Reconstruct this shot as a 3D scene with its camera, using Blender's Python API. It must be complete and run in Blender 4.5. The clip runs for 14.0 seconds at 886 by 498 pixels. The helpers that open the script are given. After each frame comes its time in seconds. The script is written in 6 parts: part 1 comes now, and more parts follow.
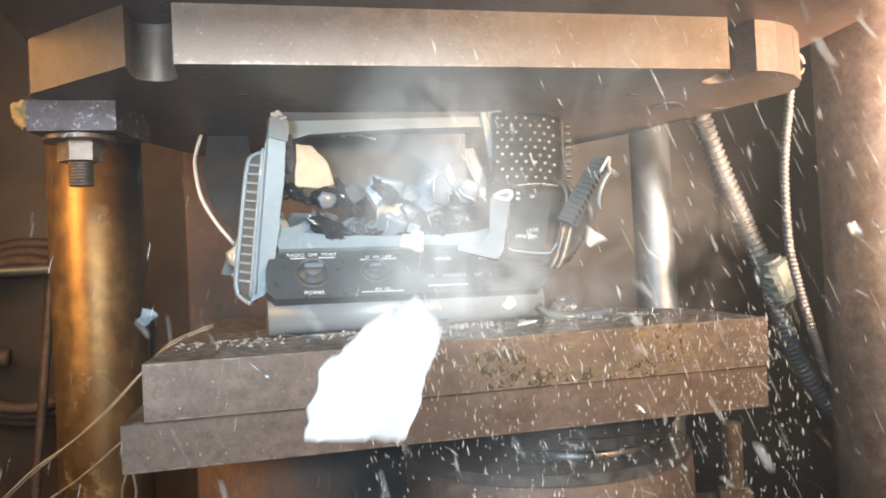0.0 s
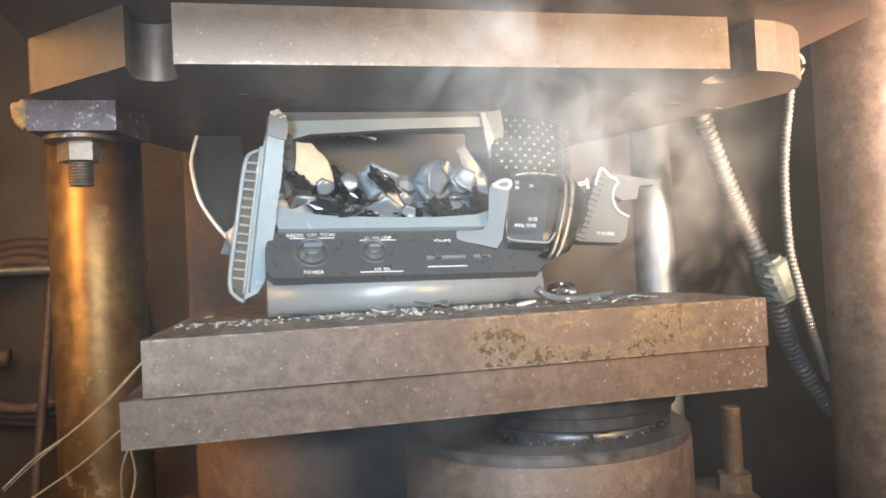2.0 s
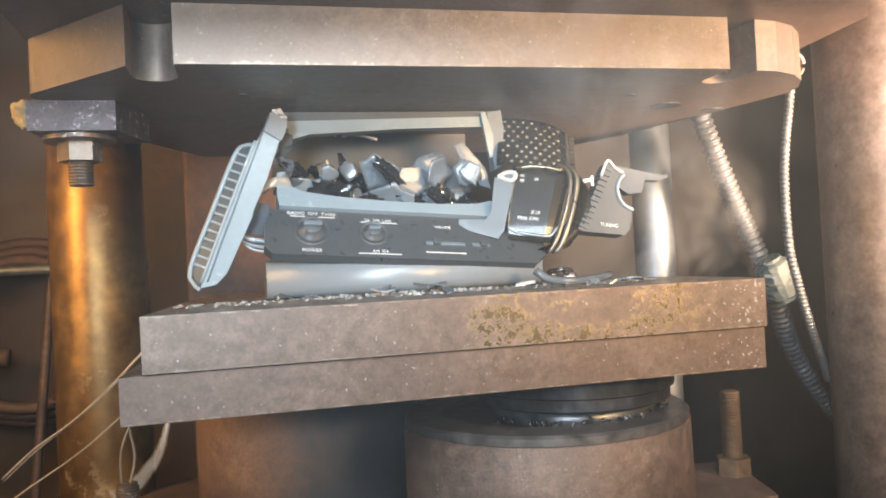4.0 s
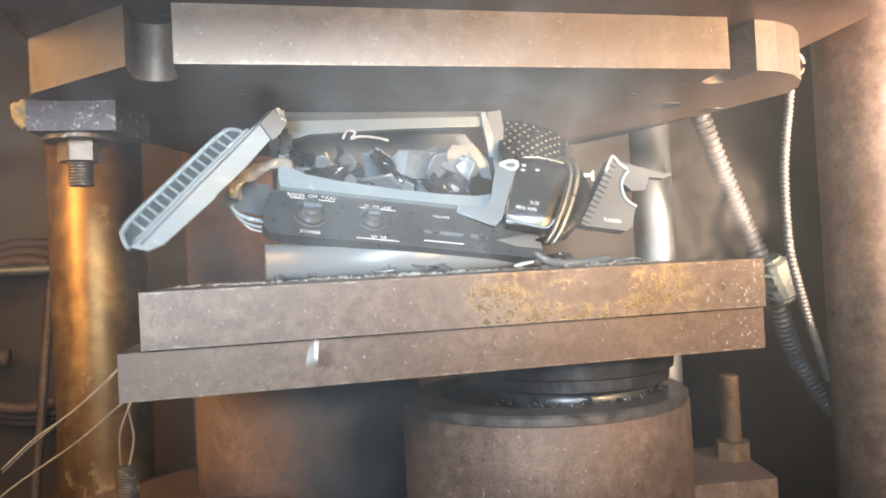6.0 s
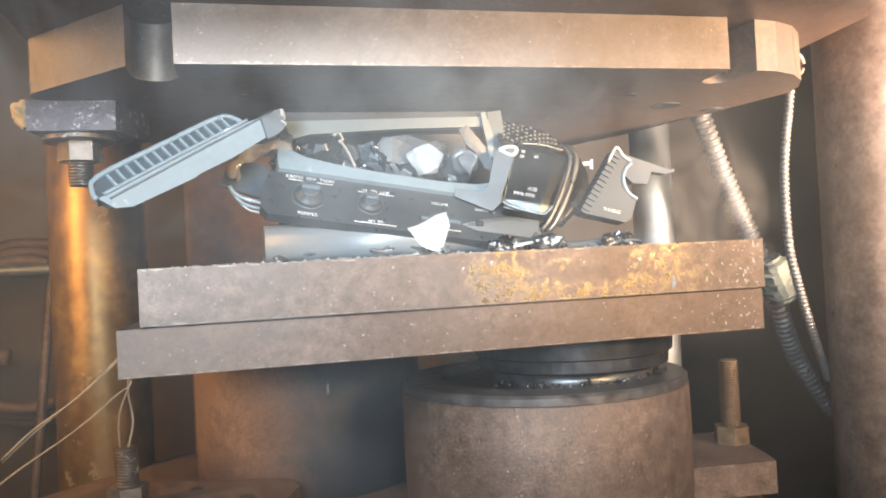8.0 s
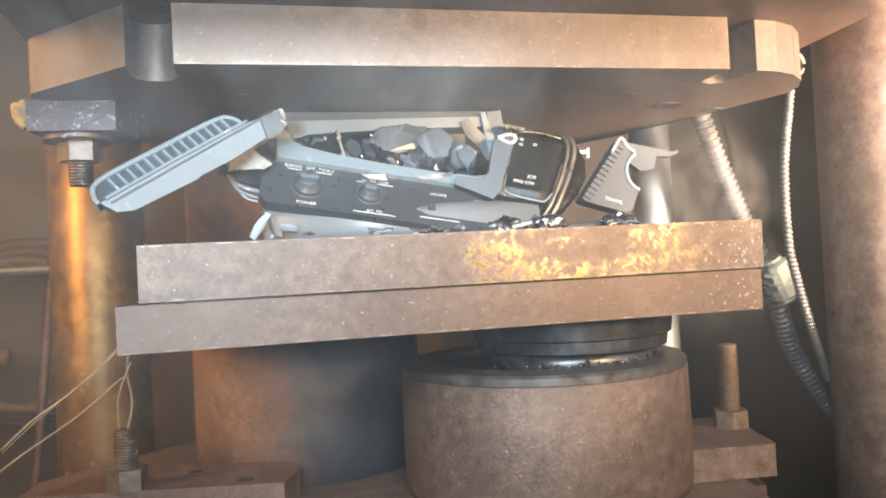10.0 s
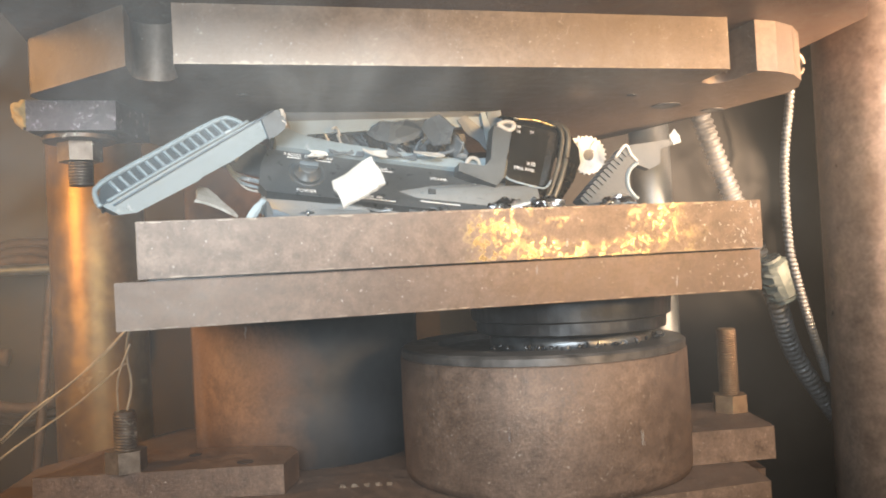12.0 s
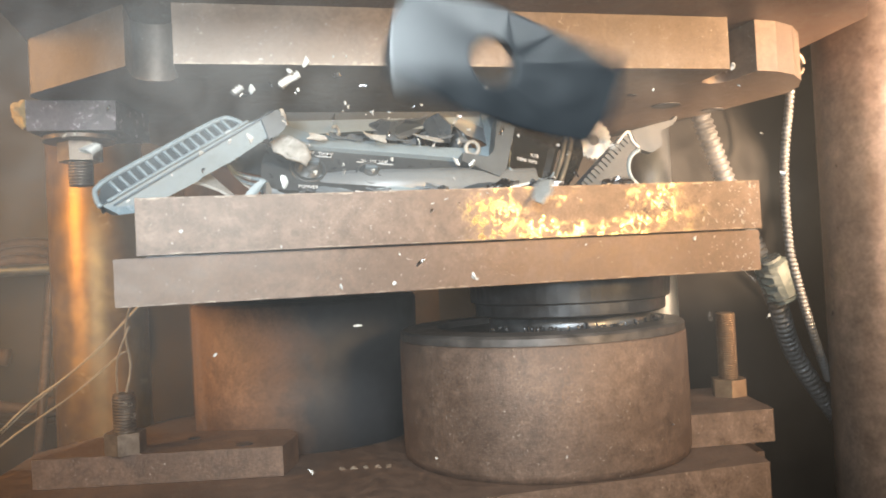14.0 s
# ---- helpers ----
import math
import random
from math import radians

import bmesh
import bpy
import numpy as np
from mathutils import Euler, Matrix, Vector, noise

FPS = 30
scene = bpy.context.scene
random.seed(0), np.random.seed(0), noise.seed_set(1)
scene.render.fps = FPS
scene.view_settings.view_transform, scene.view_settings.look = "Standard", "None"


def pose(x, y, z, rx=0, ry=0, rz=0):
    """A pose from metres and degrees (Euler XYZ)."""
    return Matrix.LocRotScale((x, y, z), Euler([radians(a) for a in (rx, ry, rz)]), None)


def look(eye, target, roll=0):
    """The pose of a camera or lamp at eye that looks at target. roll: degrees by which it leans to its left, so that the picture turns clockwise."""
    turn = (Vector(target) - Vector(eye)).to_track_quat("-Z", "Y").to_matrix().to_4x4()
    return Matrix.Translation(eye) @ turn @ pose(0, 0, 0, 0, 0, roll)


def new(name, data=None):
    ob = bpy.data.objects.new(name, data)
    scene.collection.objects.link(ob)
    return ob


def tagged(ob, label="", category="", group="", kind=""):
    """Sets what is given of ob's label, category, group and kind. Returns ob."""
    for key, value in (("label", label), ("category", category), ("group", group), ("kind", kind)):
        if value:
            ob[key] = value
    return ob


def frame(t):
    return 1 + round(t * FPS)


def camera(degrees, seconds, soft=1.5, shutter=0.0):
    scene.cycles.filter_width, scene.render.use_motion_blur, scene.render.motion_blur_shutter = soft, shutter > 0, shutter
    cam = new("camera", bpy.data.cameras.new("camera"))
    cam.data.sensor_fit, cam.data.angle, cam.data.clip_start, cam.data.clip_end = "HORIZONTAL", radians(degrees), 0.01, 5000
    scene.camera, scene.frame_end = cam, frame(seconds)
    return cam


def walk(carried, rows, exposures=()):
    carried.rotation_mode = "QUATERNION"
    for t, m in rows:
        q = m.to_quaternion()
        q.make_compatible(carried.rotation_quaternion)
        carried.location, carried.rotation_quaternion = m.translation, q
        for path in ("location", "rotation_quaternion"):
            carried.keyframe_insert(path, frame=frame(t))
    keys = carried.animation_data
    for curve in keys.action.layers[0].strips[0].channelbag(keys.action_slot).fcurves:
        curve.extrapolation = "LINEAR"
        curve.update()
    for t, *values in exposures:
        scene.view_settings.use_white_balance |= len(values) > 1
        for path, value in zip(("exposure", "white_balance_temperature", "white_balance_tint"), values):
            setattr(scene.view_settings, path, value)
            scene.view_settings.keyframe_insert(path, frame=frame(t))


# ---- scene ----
cam = camera(58.78, 14.0, soft=1.9, shutter=0.9)
EYE = Vector((0.0624, -0.4681, 0.0488))
VIEW = look(EYE, EYE + Vector((0.23664, 0.97147, 0.0160)), -2.943)
walk(cam, [(0.0, VIEW), (14.0, VIEW)], exposures=[(0.0, 0.18, 6350, 10), (2.5, 0.20, 6300, 10), (5.5, 0.30, 6250, 10), (8.2, 0.32, 6250, 10), (10.5, 0.36, 6200, 10), (11.2, 0.23, 6550, 10), (12.0, 0.16, 6800, 10), (14.0, 0.14, 6900, 10)])

# ---------- world and lamps ----------
world = bpy.data.worlds.new("world")
scene.world = world
world.use_nodes = True
world.node_tree.nodes["Background"].inputs[0].default_value = (0.55, 0.62, 0.75, 1)
world.node_tree.nodes["Background"].inputs[1].default_value = 0.03


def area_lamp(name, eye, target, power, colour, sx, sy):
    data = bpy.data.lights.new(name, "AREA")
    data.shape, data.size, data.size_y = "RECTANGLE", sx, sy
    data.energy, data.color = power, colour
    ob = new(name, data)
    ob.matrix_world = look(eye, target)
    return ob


# Unseen cool lamp, added in front and above to light plates and case.
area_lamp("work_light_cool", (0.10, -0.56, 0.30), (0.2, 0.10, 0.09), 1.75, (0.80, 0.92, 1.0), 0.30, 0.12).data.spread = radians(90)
# Unseen low fill, added near the eye to lift the case's upper edge.
area_lamp("camera_light", (-0.08, -0.60, 0.10), (0.2, 0.12, 0.09), 1.35, (0.76, 0.90, 1.0), 0.12, 0.08).data.spread = radians(95)
area_lamp("work_light_warm", (0.54, -0.60, 0.150), (0.45, 0.0, 0.17), 2.0, (1.0, 0.64, 0.30), 0.17, 0.09).data.spread = radians(85)
area_lamp("side_light_warm", (-0.38, 0.06, 0.25), (-0.09, 0.4, 0.14), 2.2, (1.0, 0.56, 0.17), 0.1, 0.35).data.spread = radians(120)
# Unseen warm fill, added to brighten the right column and crossbeam.
area_lamp("side_light_right", (0.80, -0.38, 0.04), (0.65, 0.06, 0.15), 6.0, (1.0, 0.66, 0.42), 0.10, 0.14).data.spread = radians(56)
# Unseen cool fill, added for the guide rod and the hoses beside it.
area_lamp("rear_light_cool", (0.54, -0.04, 0.14), (0.46, 0.40, 0.08), 0.32, (0.72, 0.88, 1.0), 0.16, 0.22)


# ---------- materials ----------
def mat(name, base, dark=None, rough=0.5, metal=0.0, grain=60.0, stain=8.0, bump=0.15, speck=None, speck_amount=0.0, speck_scale=45.0, rough_var=0.15, dusty=0.0, glint_wear=None, fleck=0.75, sand=0.0, oil=None, patchy=0.12):
    m = bpy.data.materials.new(name)
    m.use_nodes = True
    nt = m.node_tree
    b = nt.nodes["Principled BSDF"]
    tc = nt.nodes.new("ShaderNodeTexCoord")
    info = nt.nodes.new("ShaderNodeObjectInfo")
    shift = nt.nodes.new("ShaderNodeVectorMath")
    shift.operation = "ADD"
    nt.links.new(tc.outputs["Object"], shift.inputs[0])
    nt.links.new(info.outputs["Random"], shift.inputs[1])

    def noise_tex(scale, detail, rough_n=0.6):
        n = nt.nodes.new("ShaderNodeTexNoise")
        n.inputs["Scale"].default_value, n.inputs["Detail"].default_value, n.inputs["Roughness"].default_value = scale, detail, rough_n
        nt.links.new(shift.outputs[0], n.inputs["Vector"])
        return n

    def ramp(src, lo, hi):
        r = nt.nodes.new("ShaderNodeMapRange")
        r.inputs["From Min"].default_value, r.inputs["From Max"].default_value = lo, hi
        nt.links.new(src, r.inputs["Value"])
        return r.outputs["Result"]

    def mix(fac, a, c):
        x = nt.nodes.new("ShaderNodeMix")
        x.data_type = "RGBA"
        nt.links.new(fac, x.inputs["Factor"])
        for sock, val in ((x.inputs["A"], a), (x.inputs["B"], c)):
            if isinstance(val, tuple):
                sock.default_value = (*val, 1)
            else:
                nt.links.new(val, sock)
        return x.outputs["Result"]

    dark = dark or tuple(0.6 * c for c in base)
    big, fine = noise_tex(stain, 5), noise_tex(grain, 6)
    col = mix(ramp(big.outputs["Fac"], 0.35, 0.65), dark, base)
    col = mix(ramp(fine.outputs["Fac"], 0.3, 0.75), tuple(fleck * c for c in dark), col)
    rough_out = ramp(fine.outputs["Fac"], 0.2, 0.8)
    rr = nt.nodes.new("ShaderNodeMapRange")
    rr.inputs["To Min"].default_value, rr.inputs["To Max"].default_value = max(0.03, rough - rough_var), min(1, rough + rough_var)
    nt.links.new(rough_out, rr.inputs["Value"])
    nt.links.new(rr.outputs["Result"], b.inputs["Roughness"])
    b.inputs["Metallic"].default_value = metal
    # Darkens the base colour across x, painting in the table's shade.
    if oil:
        shade_sep = nt.nodes.new("ShaderNodeSeparateXYZ")
        nt.links.new(tc.outputs["Object"], shade_sep.inputs[0])
        shade_edge = nt.nodes.new("ShaderNodeMath")
        shade_edge.operation = "MULTIPLY_ADD"
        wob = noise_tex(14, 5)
        nt.links.new(wob.outputs["Fac"], shade_edge.inputs[0])
        shade_edge.inputs[1].default_value = 0.12
        nt.links.new(shade_sep.outputs["X"], shade_edge.inputs[2])
        col = mix(ramp(shade_edge.outputs[0], oil[0], oil[1]), col, (0.035, 0.034, 0.036))
    if speck:
        sp = noise_tex(speck_scale, 4, 0.7)
        patch = noise_tex(speck_scale * patchy, 3)
        mul = nt.nodes.new("ShaderNodeMath")
        mul.operation = "MULTIPLY"
        nt.links.new(ramp(sp.outputs["Fac"], 0.62 - 0.1 * speck_amount, 0.68 - 0.1 * speck_amount), mul.inputs[0])
        nt.links.new(ramp(patch.outputs["Fac"], 0.5, 0.62), mul.inputs[1])
        col = mix(mul.outputs[0], col, speck)
    if dusty > 0:
        geo = nt.nodes.new("ShaderNodeNewGeometry")
        sep = nt.nodes.new("ShaderNodeSeparateXYZ")
        nt.links.new(geo.outputs["Normal"], sep.inputs[0])
        d = nt.nodes.new("ShaderNodeMath")
        d.operation = "MULTIPLY"
        nt.links.new(ramp(sep.outputs["Z"], 0.5, 1.0), d.inputs[0])
        nt.links.new(ramp(fine.outputs["Fac"], 0.65 - 0.4 * dusty, 0.75), d.inputs[1])
        col = mix(d.outputs[0], col, (0.42, 0.38, 0.34))
    if glint_wear:
        sep2 = nt.nodes.new("ShaderNodeSeparateXYZ")
        nt.links.new(tc.outputs["Object"], sep2.inputs[0])
        blot, soft_blot = noise_tex(190, 8, 0.72), noise_tex(22, 4)

        def times(a, c):
            q = nt.nodes.new("ShaderNodeMath")
            q.operation = "MULTIPLY"
            nt.links.new(a, q.inputs[0])
            nt.links.new(c, q.inputs[1])
            return q.outputs[0]
        zone = times(ramp(sep2.outputs["X"], glint_wear[0], glint_wear[0] + 0.06), ramp(sep2.outputs["X"], glint_wear[1], glint_wear[1] - 0.08))
        mask = times(zone, times(ramp(blot.outputs["Fac"], 0.47, 0.56), ramp(soft_blot.outputs["Fac"], 0.45, 0.66)))
        mask = ramp(mask, 0.05, 0.45)
        # Bare-metal scuffs; part of the warm lamp's yellow glint is in this colour.
        col = mix(mask, col, (0.225, 0.183, 0.110))
        nt.links.new(ramp(mask, -1.2, 1.3), b.inputs["Metallic"])
        low = nt.nodes.new("ShaderNodeMapRange")
        low.inputs["To Min"].default_value, low.inputs["To Max"].default_value = rough, 0.23
        nt.links.new(mask, low.inputs["Value"])
        nt.links.new(low.outputs["Result"], b.inputs["Roughness"])
    if sand > 0:
        pits = noise_tex(grain * 4.0, 5, 0.7)
        dimmer = nt.nodes.new("ShaderNodeMix")
        dimmer.data_type, dimmer.blend_type = "RGBA", "MULTIPLY"
        dimmer.inputs["Factor"].default_value = sand
        nt.links.new(col, dimmer.inputs["A"])
        tone = nt.nodes.new("ShaderNodeMapRange")
        tone.inputs["From Min"].default_value, tone.inputs["From Max"].default_value = 0.34, 0.62
        tone.inputs["To Min"].default_value, tone.inputs["To Max"].default_value = 0.35, 1.35
        nt.links.new(pits.outputs["Fac"], tone.inputs["Value"])
        nt.links.new(tone.outputs["Result"], dimmer.inputs["B"])
        col = dimmer.outputs["Result"]
    nt.links.new(col, b.inputs["Base Color"])
    bp = nt.nodes.new("ShaderNodeBump")
    bp.inputs["Strength"].default_value, bp.inputs["Distance"].default_value = bump, 0.0015
    nt.links.new((pits if sand > 0 else fine).outputs["Fac"], bp.inputs["Height"])
    nt.links.new(bp.outputs["Normal"], b.inputs["Normal"])
    return m


M_PLATEN = mat("rusty_platen_steel", (0.172, 0.118, 0.090), (0.105, 0.070, 0.052), 0.5, 0.5, 120, 22, 0.10, dusty=0.5, sand=0.18)
M_TOP = mat("scuffed_platen_steel", (0.180, 0.126, 0.098), (0.108, 0.074, 0.056), 0.5, 0.5, 120, 22, 0.03, dusty=0.5, glint_wear=(0.15, 0.38), sand=0.18)
M_UPPER = mat("brown_press_steel", (0.205, 0.154, 0.120), (0.140, 0.103, 0.079), 0.48, 0.45, 110, 14, 0.16, (0.5, 0.45, 0.40), 0.0, 520, sand=0.15)
M_EDGE = mat("chipped_edge_steel", (0.31, 0.26, 0.21), (0.19, 0.145, 0.11), 0.45, 0.5, 150, 60, 0.4)
M_RUST = mat("red_rust_iron", (0.190, 0.124, 0.090), (0.105, 0.066, 0.047), 0.55, 0.35, 110, 18, 0.45, (0.40, 0.34, 0.28), 0.05, 520, sand=0.3)
# Far cylinder: rust iron with the table's shade put into its colour.
M_FAR_SHADED = mat("oil_blackened_iron", (0.25, 0.145, 0.090), (0.15, 0.085, 0.055), 0.68, 0.1, 90, 14, 0.2, sand=0.2, oil=(0.115, 0.165))
M_RUSTDARK = mat("dark_rust_iron", (0.15, 0.085, 0.055), (0.085, 0.05, 0.035), 0.7, 0.2, 80, 10, 0.3)
M_BOLT = mat("bolt_steel", (0.24, 0.195, 0.16), (0.13, 0.10, 0.08), 0.46, 0.7, 120, 30, 0.2, (0.7, 0.65, 0.58), 0.4, 90)
M_BRASSY = mat("rusted_bolt", (0.23, 0.165, 0.105), (0.14, 0.09, 0.055), 0.5, 0.6, 140, 30, 0.3)
M_BLACK = mat("oily_black_steel", (0.075, 0.077, 0.082), (0.035, 0.036, 0.04), 0.38, 0.5, 80, 20, 0.2, (0.12, 0.12, 0.12), 0.5, 120)
M_RIM = mat("grey_ring_steel", (0.17, 0.15, 0.14), (0.09, 0.08, 0.075), 0.45, 0.6, 90, 15, 0.15)
M_CHROME = mat("polished_rod_steel", (0.19, 0.22, 0.25), (0.13, 0.15, 0.17), 0.50, 0.65, 40, 10, 0.03, rough_var=0.06)
M_ROD = mat("oily_rod_steel", (0.20, 0.215, 0.23), (0.07, 0.07, 0.075), 0.36, 0.7, 60, 16, 0.05)
M_PILLAR = mat("oiled_brown_column_steel", (0.30, 0.182, 0.068), (0.18, 0.10, 0.037), 0.42, 0.75, 60, 12, 0.12, (0.5, 0.36, 0.2), 0.4, 40)
M_PILLAR2 = mat("brown_column_steel", (0.34, 0.25, 0.20), (0.20, 0.145, 0.115), 0.38, 0.6, 60, 10, 0.1, (0.04, 0.03, 0.03), 0.5, 22, sand=0.15)
M_WALL = mat("sooty_brown_wall", (0.105, 0.056, 0.021), (0.036, 0.020, 0.009), 0.6, 0.1, 25, 5, 0.3)
M_DARKWALL = mat("dark_grey_wall", (0.052, 0.050, 0.050), (0.030, 0.029, 0.029), 0.7, 0.0, 25, 4, 0.2)
M_ROOM = mat("grey_workshop_wall", (0.28, 0.26, 0.24), (0.2, 0.18, 0.17), 0.8, 0.0, 12, 2, 0.1)
M_CASE = mat("dark_grey_plastic", (0.062, 0.068, 0.073), (0.048, 0.053, 0.057), 0.46, 0.0, 160, 20, 0.04, fleck=0.95)
M_FOOT = mat("satin_grey_plastic", (0.17, 0.185, 0.195), (0.15, 0.162, 0.172), 0.34, 0.0, 160, 6, 0.0, rough_var=0.02, fleck=0.98)
M_GREY = mat("grey_plastic", (0.225, 0.272, 0.298), (0.185, 0.226, 0.25), 0.4, 0.0, 150, 14, 0.06, (0.5, 0.52, 0.54), 0.2, 110, fleck=0.95)
# Darker twin of grey_plastic; on bezel slopes and grooves it paints in shade.
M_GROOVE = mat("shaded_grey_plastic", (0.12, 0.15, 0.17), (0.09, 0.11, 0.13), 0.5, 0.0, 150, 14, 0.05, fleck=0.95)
M_LIGHT = mat("torn_white_plastic", (0.62, 0.60, 0.57), (0.44, 0.42, 0.39), 0.5, 0.0, 110, 20, 0.3)
M_BROKEN = mat("rough_white_plastic", (0.60, 0.58, 0.55), (0.36, 0.34, 0.32), 0.55, 0.0, 70, 45, 0.6)
M_TAN = mat("tan_inner_coating", (0.55, 0.42, 0.27), (0.40, 0.30, 0.19), 0.55, 0.0, 60, 20, 0.15)
M_PANEL = mat("black_control_panel", (0.054, 0.059, 0.063), (0.045, 0.049, 0.053), 0.34, 0.0, 140, 20, 0.03, fleck=0.95)
M_PRINT = mat("white_print", (0.75, 0.76, 0.76), (0.6, 0.6, 0.6), 0.5, 0.0, 200, 60, 0.0)
M_DIAL = mat("glossy_black_dial", (0.026, 0.023, 0.017), (0.017, 0.015, 0.012), 0.2, 0.0, 100, 20, 0.03, rough_var=0.04, fleck=0.95)
M_GOLD = mat("brass_rim", (0.40, 0.34, 0.22), (0.26, 0.21, 0.13), 0.30, 1.0, 90, 20, 0.05)
M_GLASS = mat("grey_screen_glass", (0.175, 0.195, 0.215), (0.095, 0.107, 0.12), 0.26, 0.0, 40, 30, 0.03, rough_var=0.06, fleck=0.9)
M_DGLASS = mat("dark_screen_glass", (0.12, 0.13, 0.14), (0.07, 0.075, 0.08), 0.09, 0.0, 40, 12, 0.04, rough_var=0.03)
M_LEG = mat("slate_plastic", (0.066, 0.076, 0.084), (0.052, 0.06, 0.067), 0.4, 0.0, 150, 14, 0.05, fleck=0.95)
# Glossy black plastic; its warm brassy sheen is put into the base colour.
M_BARREL = mat("glossy_bronze_black_plastic", (0.075, 0.064, 0.044), (0.045, 0.038, 0.027), 0.26, 0.5, 120, 18, 0.03, rough_var=0.05, fleck=0.95)
M_TRIM = mat("dull_brass_trim", (0.24, 0.215, 0.165), (0.15, 0.13, 0.10), 0.34, 0.7, 90, 20, 0.04)
M_SHINY = mat("crumpled_glossy_black_plastic", (0.022, 0.023, 0.024), (0.012, 0.012, 0.013), 0.10, 0.0, 90, 40, 0.05, rough_var=0.03, fleck=0.95)
# Near black: the slate piece's unlit side is put into its colour.
M_BRACKET = mat("dark_slate_plastic", (0.020, 0.023, 0.026), (0.013, 0.015, 0.017), 0.4, 0.0, 140, 30, 0.06)
M_SLATE = mat("grey_blue_plastic", (0.15, 0.175, 0.195), (0.11, 0.125, 0.14), 0.42, 0.0, 140, 20, 0.05, fleck=0.95)
M_FOIL = mat("silver_foil", (0.75, 0.75, 0.76), (0.5, 0.5, 0.52), 0.25, 1.0, 120, 50, 0.8)
M_HOSE = mat("ribbed_grey_hose", (0.135, 0.138, 0.145), (0.08, 0.082, 0.086), 0.45, 0.3, 80, 15, 0.1)
M_HOSE2 = mat("braided_steel_hose", (0.125, 0.13, 0.136), (0.075, 0.077, 0.08), 0.45, 0.2, 120, 25, 0.1)
M_TAPE = mat("grey_wrapping_tape", (0.13, 0.15, 0.142), (0.08, 0.095, 0.09), 0.3, 0.0, 70, 30, 0.4)
M_WIRE = mat("pale_wire", (0.38, 0.30, 0.21), (0.24, 0.18, 0.12), 0.5, 0.1, 90, 20, 0.1)
M_WHITEWIRE = mat("white_cable", (0.75, 0.75, 0.74), (0.6, 0.6, 0.6), 0.4, 0.0, 90, 20, 0.0, fleck=0.95)
M_CLOTH = mat("ochre_rag", (0.42, 0.29, 0.12), (0.26, 0.17, 0.07), 0.8, 0.0, 90, 30, 0.4)
M_GRILLE = mat("matt_black_plastic", (0.022, 0.022, 0.022), (0.014, 0.014, 0.014), 0.75, 0.0, 140, 20, 0.05, fleck=0.95)
M_FILM = mat("glossy_crumpled_film", (0.60, 0.56, 0.50), (0.34, 0.31, 0.27), 0.16, 0.1, 60, 30, 0.3)
M_FLECK = mat("pale_paint_chips", (0.31, 0.27, 0.235), (0.23, 0.195, 0.165), 0.6, 0.0, 150, 60, 0.1)
M_DUST = mat("plastic_dust", (0.46, 0.45, 0.43), (0.27, 0.26, 0.24), 0.8, 0.0, 200, 60, 0.2)


# ---------- mesh helpers ----------
def link(name, bm, material, parent=None, label="", smooth=False, bevel=0.0, segs=2):
    if bevel > 0:
        edges = [e for e in bm.edges if e.is_manifold and e.calc_face_angle(0) > 0.5]
        bmesh.ops.bevel(bm, geom=edges, offset=bevel, segments=segs, affect="EDGES", profile=0.6, clamp_overlap=True)
    bmesh.ops.recalc_face_normals(bm, faces=bm.faces)
    me = bpy.data.meshes.new(name)
    bm.to_mesh(me)
    bm.free()
    for m in material if isinstance(material, (list, tuple)) else [material]:
        me.materials.append(m)
    if smooth:
        for p in me.polygons:
            p.use_smooth = True
    ob = new(name, me)
    if parent:
        ob.parent = parent
    if label:
        ob["label"] = label
    return ob


def part(name, bm, material, parent, label="", **kw):
    return link(name, bm, material, parent, label, **kw)


def thing(name, label, category, group="", kind=""):
    ob = new(name)
    ob.empty_display_size = 0.02
    return tagged(ob, label, category, group, kind)


def box_bm(x0, x1, y0, y1, z0, z1, bm=None):
    bm = bm or bmesh.new()
    m = Matrix.LocRotScale(((x0 + x1) / 2, (y0 + y1) / 2, (z0 + z1) / 2), None, (x1 - x0, y1 - y0, z1 - z0))
    bmesh.ops.create_cube(bm, size=1, matrix=m)
    return bm


def prism(points, a, b, axis="z", bm=None, tall=1.0):
    """Polygon in the plane across axis, drawn out from a to b."""
    bm = bm or bmesh.new()

    def place(u, v, w):
        v = v * tall
        return {"z": (u, v, w), "y": (u, w, v), "x": (w, u, v)}[axis]
    lo = [bm.verts.new(place(u, v, a)) for u, v in points]
    hi = [bm.verts.new(place(u, v, b)) for u, v in points]
    n = len(points)
    bm.faces.new(lo)
    bm.faces.new(hi)
    for i in range(n):
        bm.faces.new((lo[i], lo[(i + 1) % n], hi[(i + 1) % n], hi[i]))
    return bm


def lathe(profile, cx=0, cy=0, n=64, bm=None):
    """Closed body of revolution about the upright axis; profile of (radius, z)."""
    bm = bm or bmesh.new()
    rings = [[bm.verts.new((cx + r * math.cos(2 * math.pi * i / n), cy + r * math.sin(2 * math.pi * i / n), z)) for i in range(n)] for r, z in profile]
    for a, b in zip(rings, rings[1:]):
        for i in range(n):
            bm.faces.new((a[i], a[(i + 1) % n], b[(i + 1) % n], b[i]))
    bm.faces.new(rings[0])
    bm.faces.new(rings[-1])
    return bm


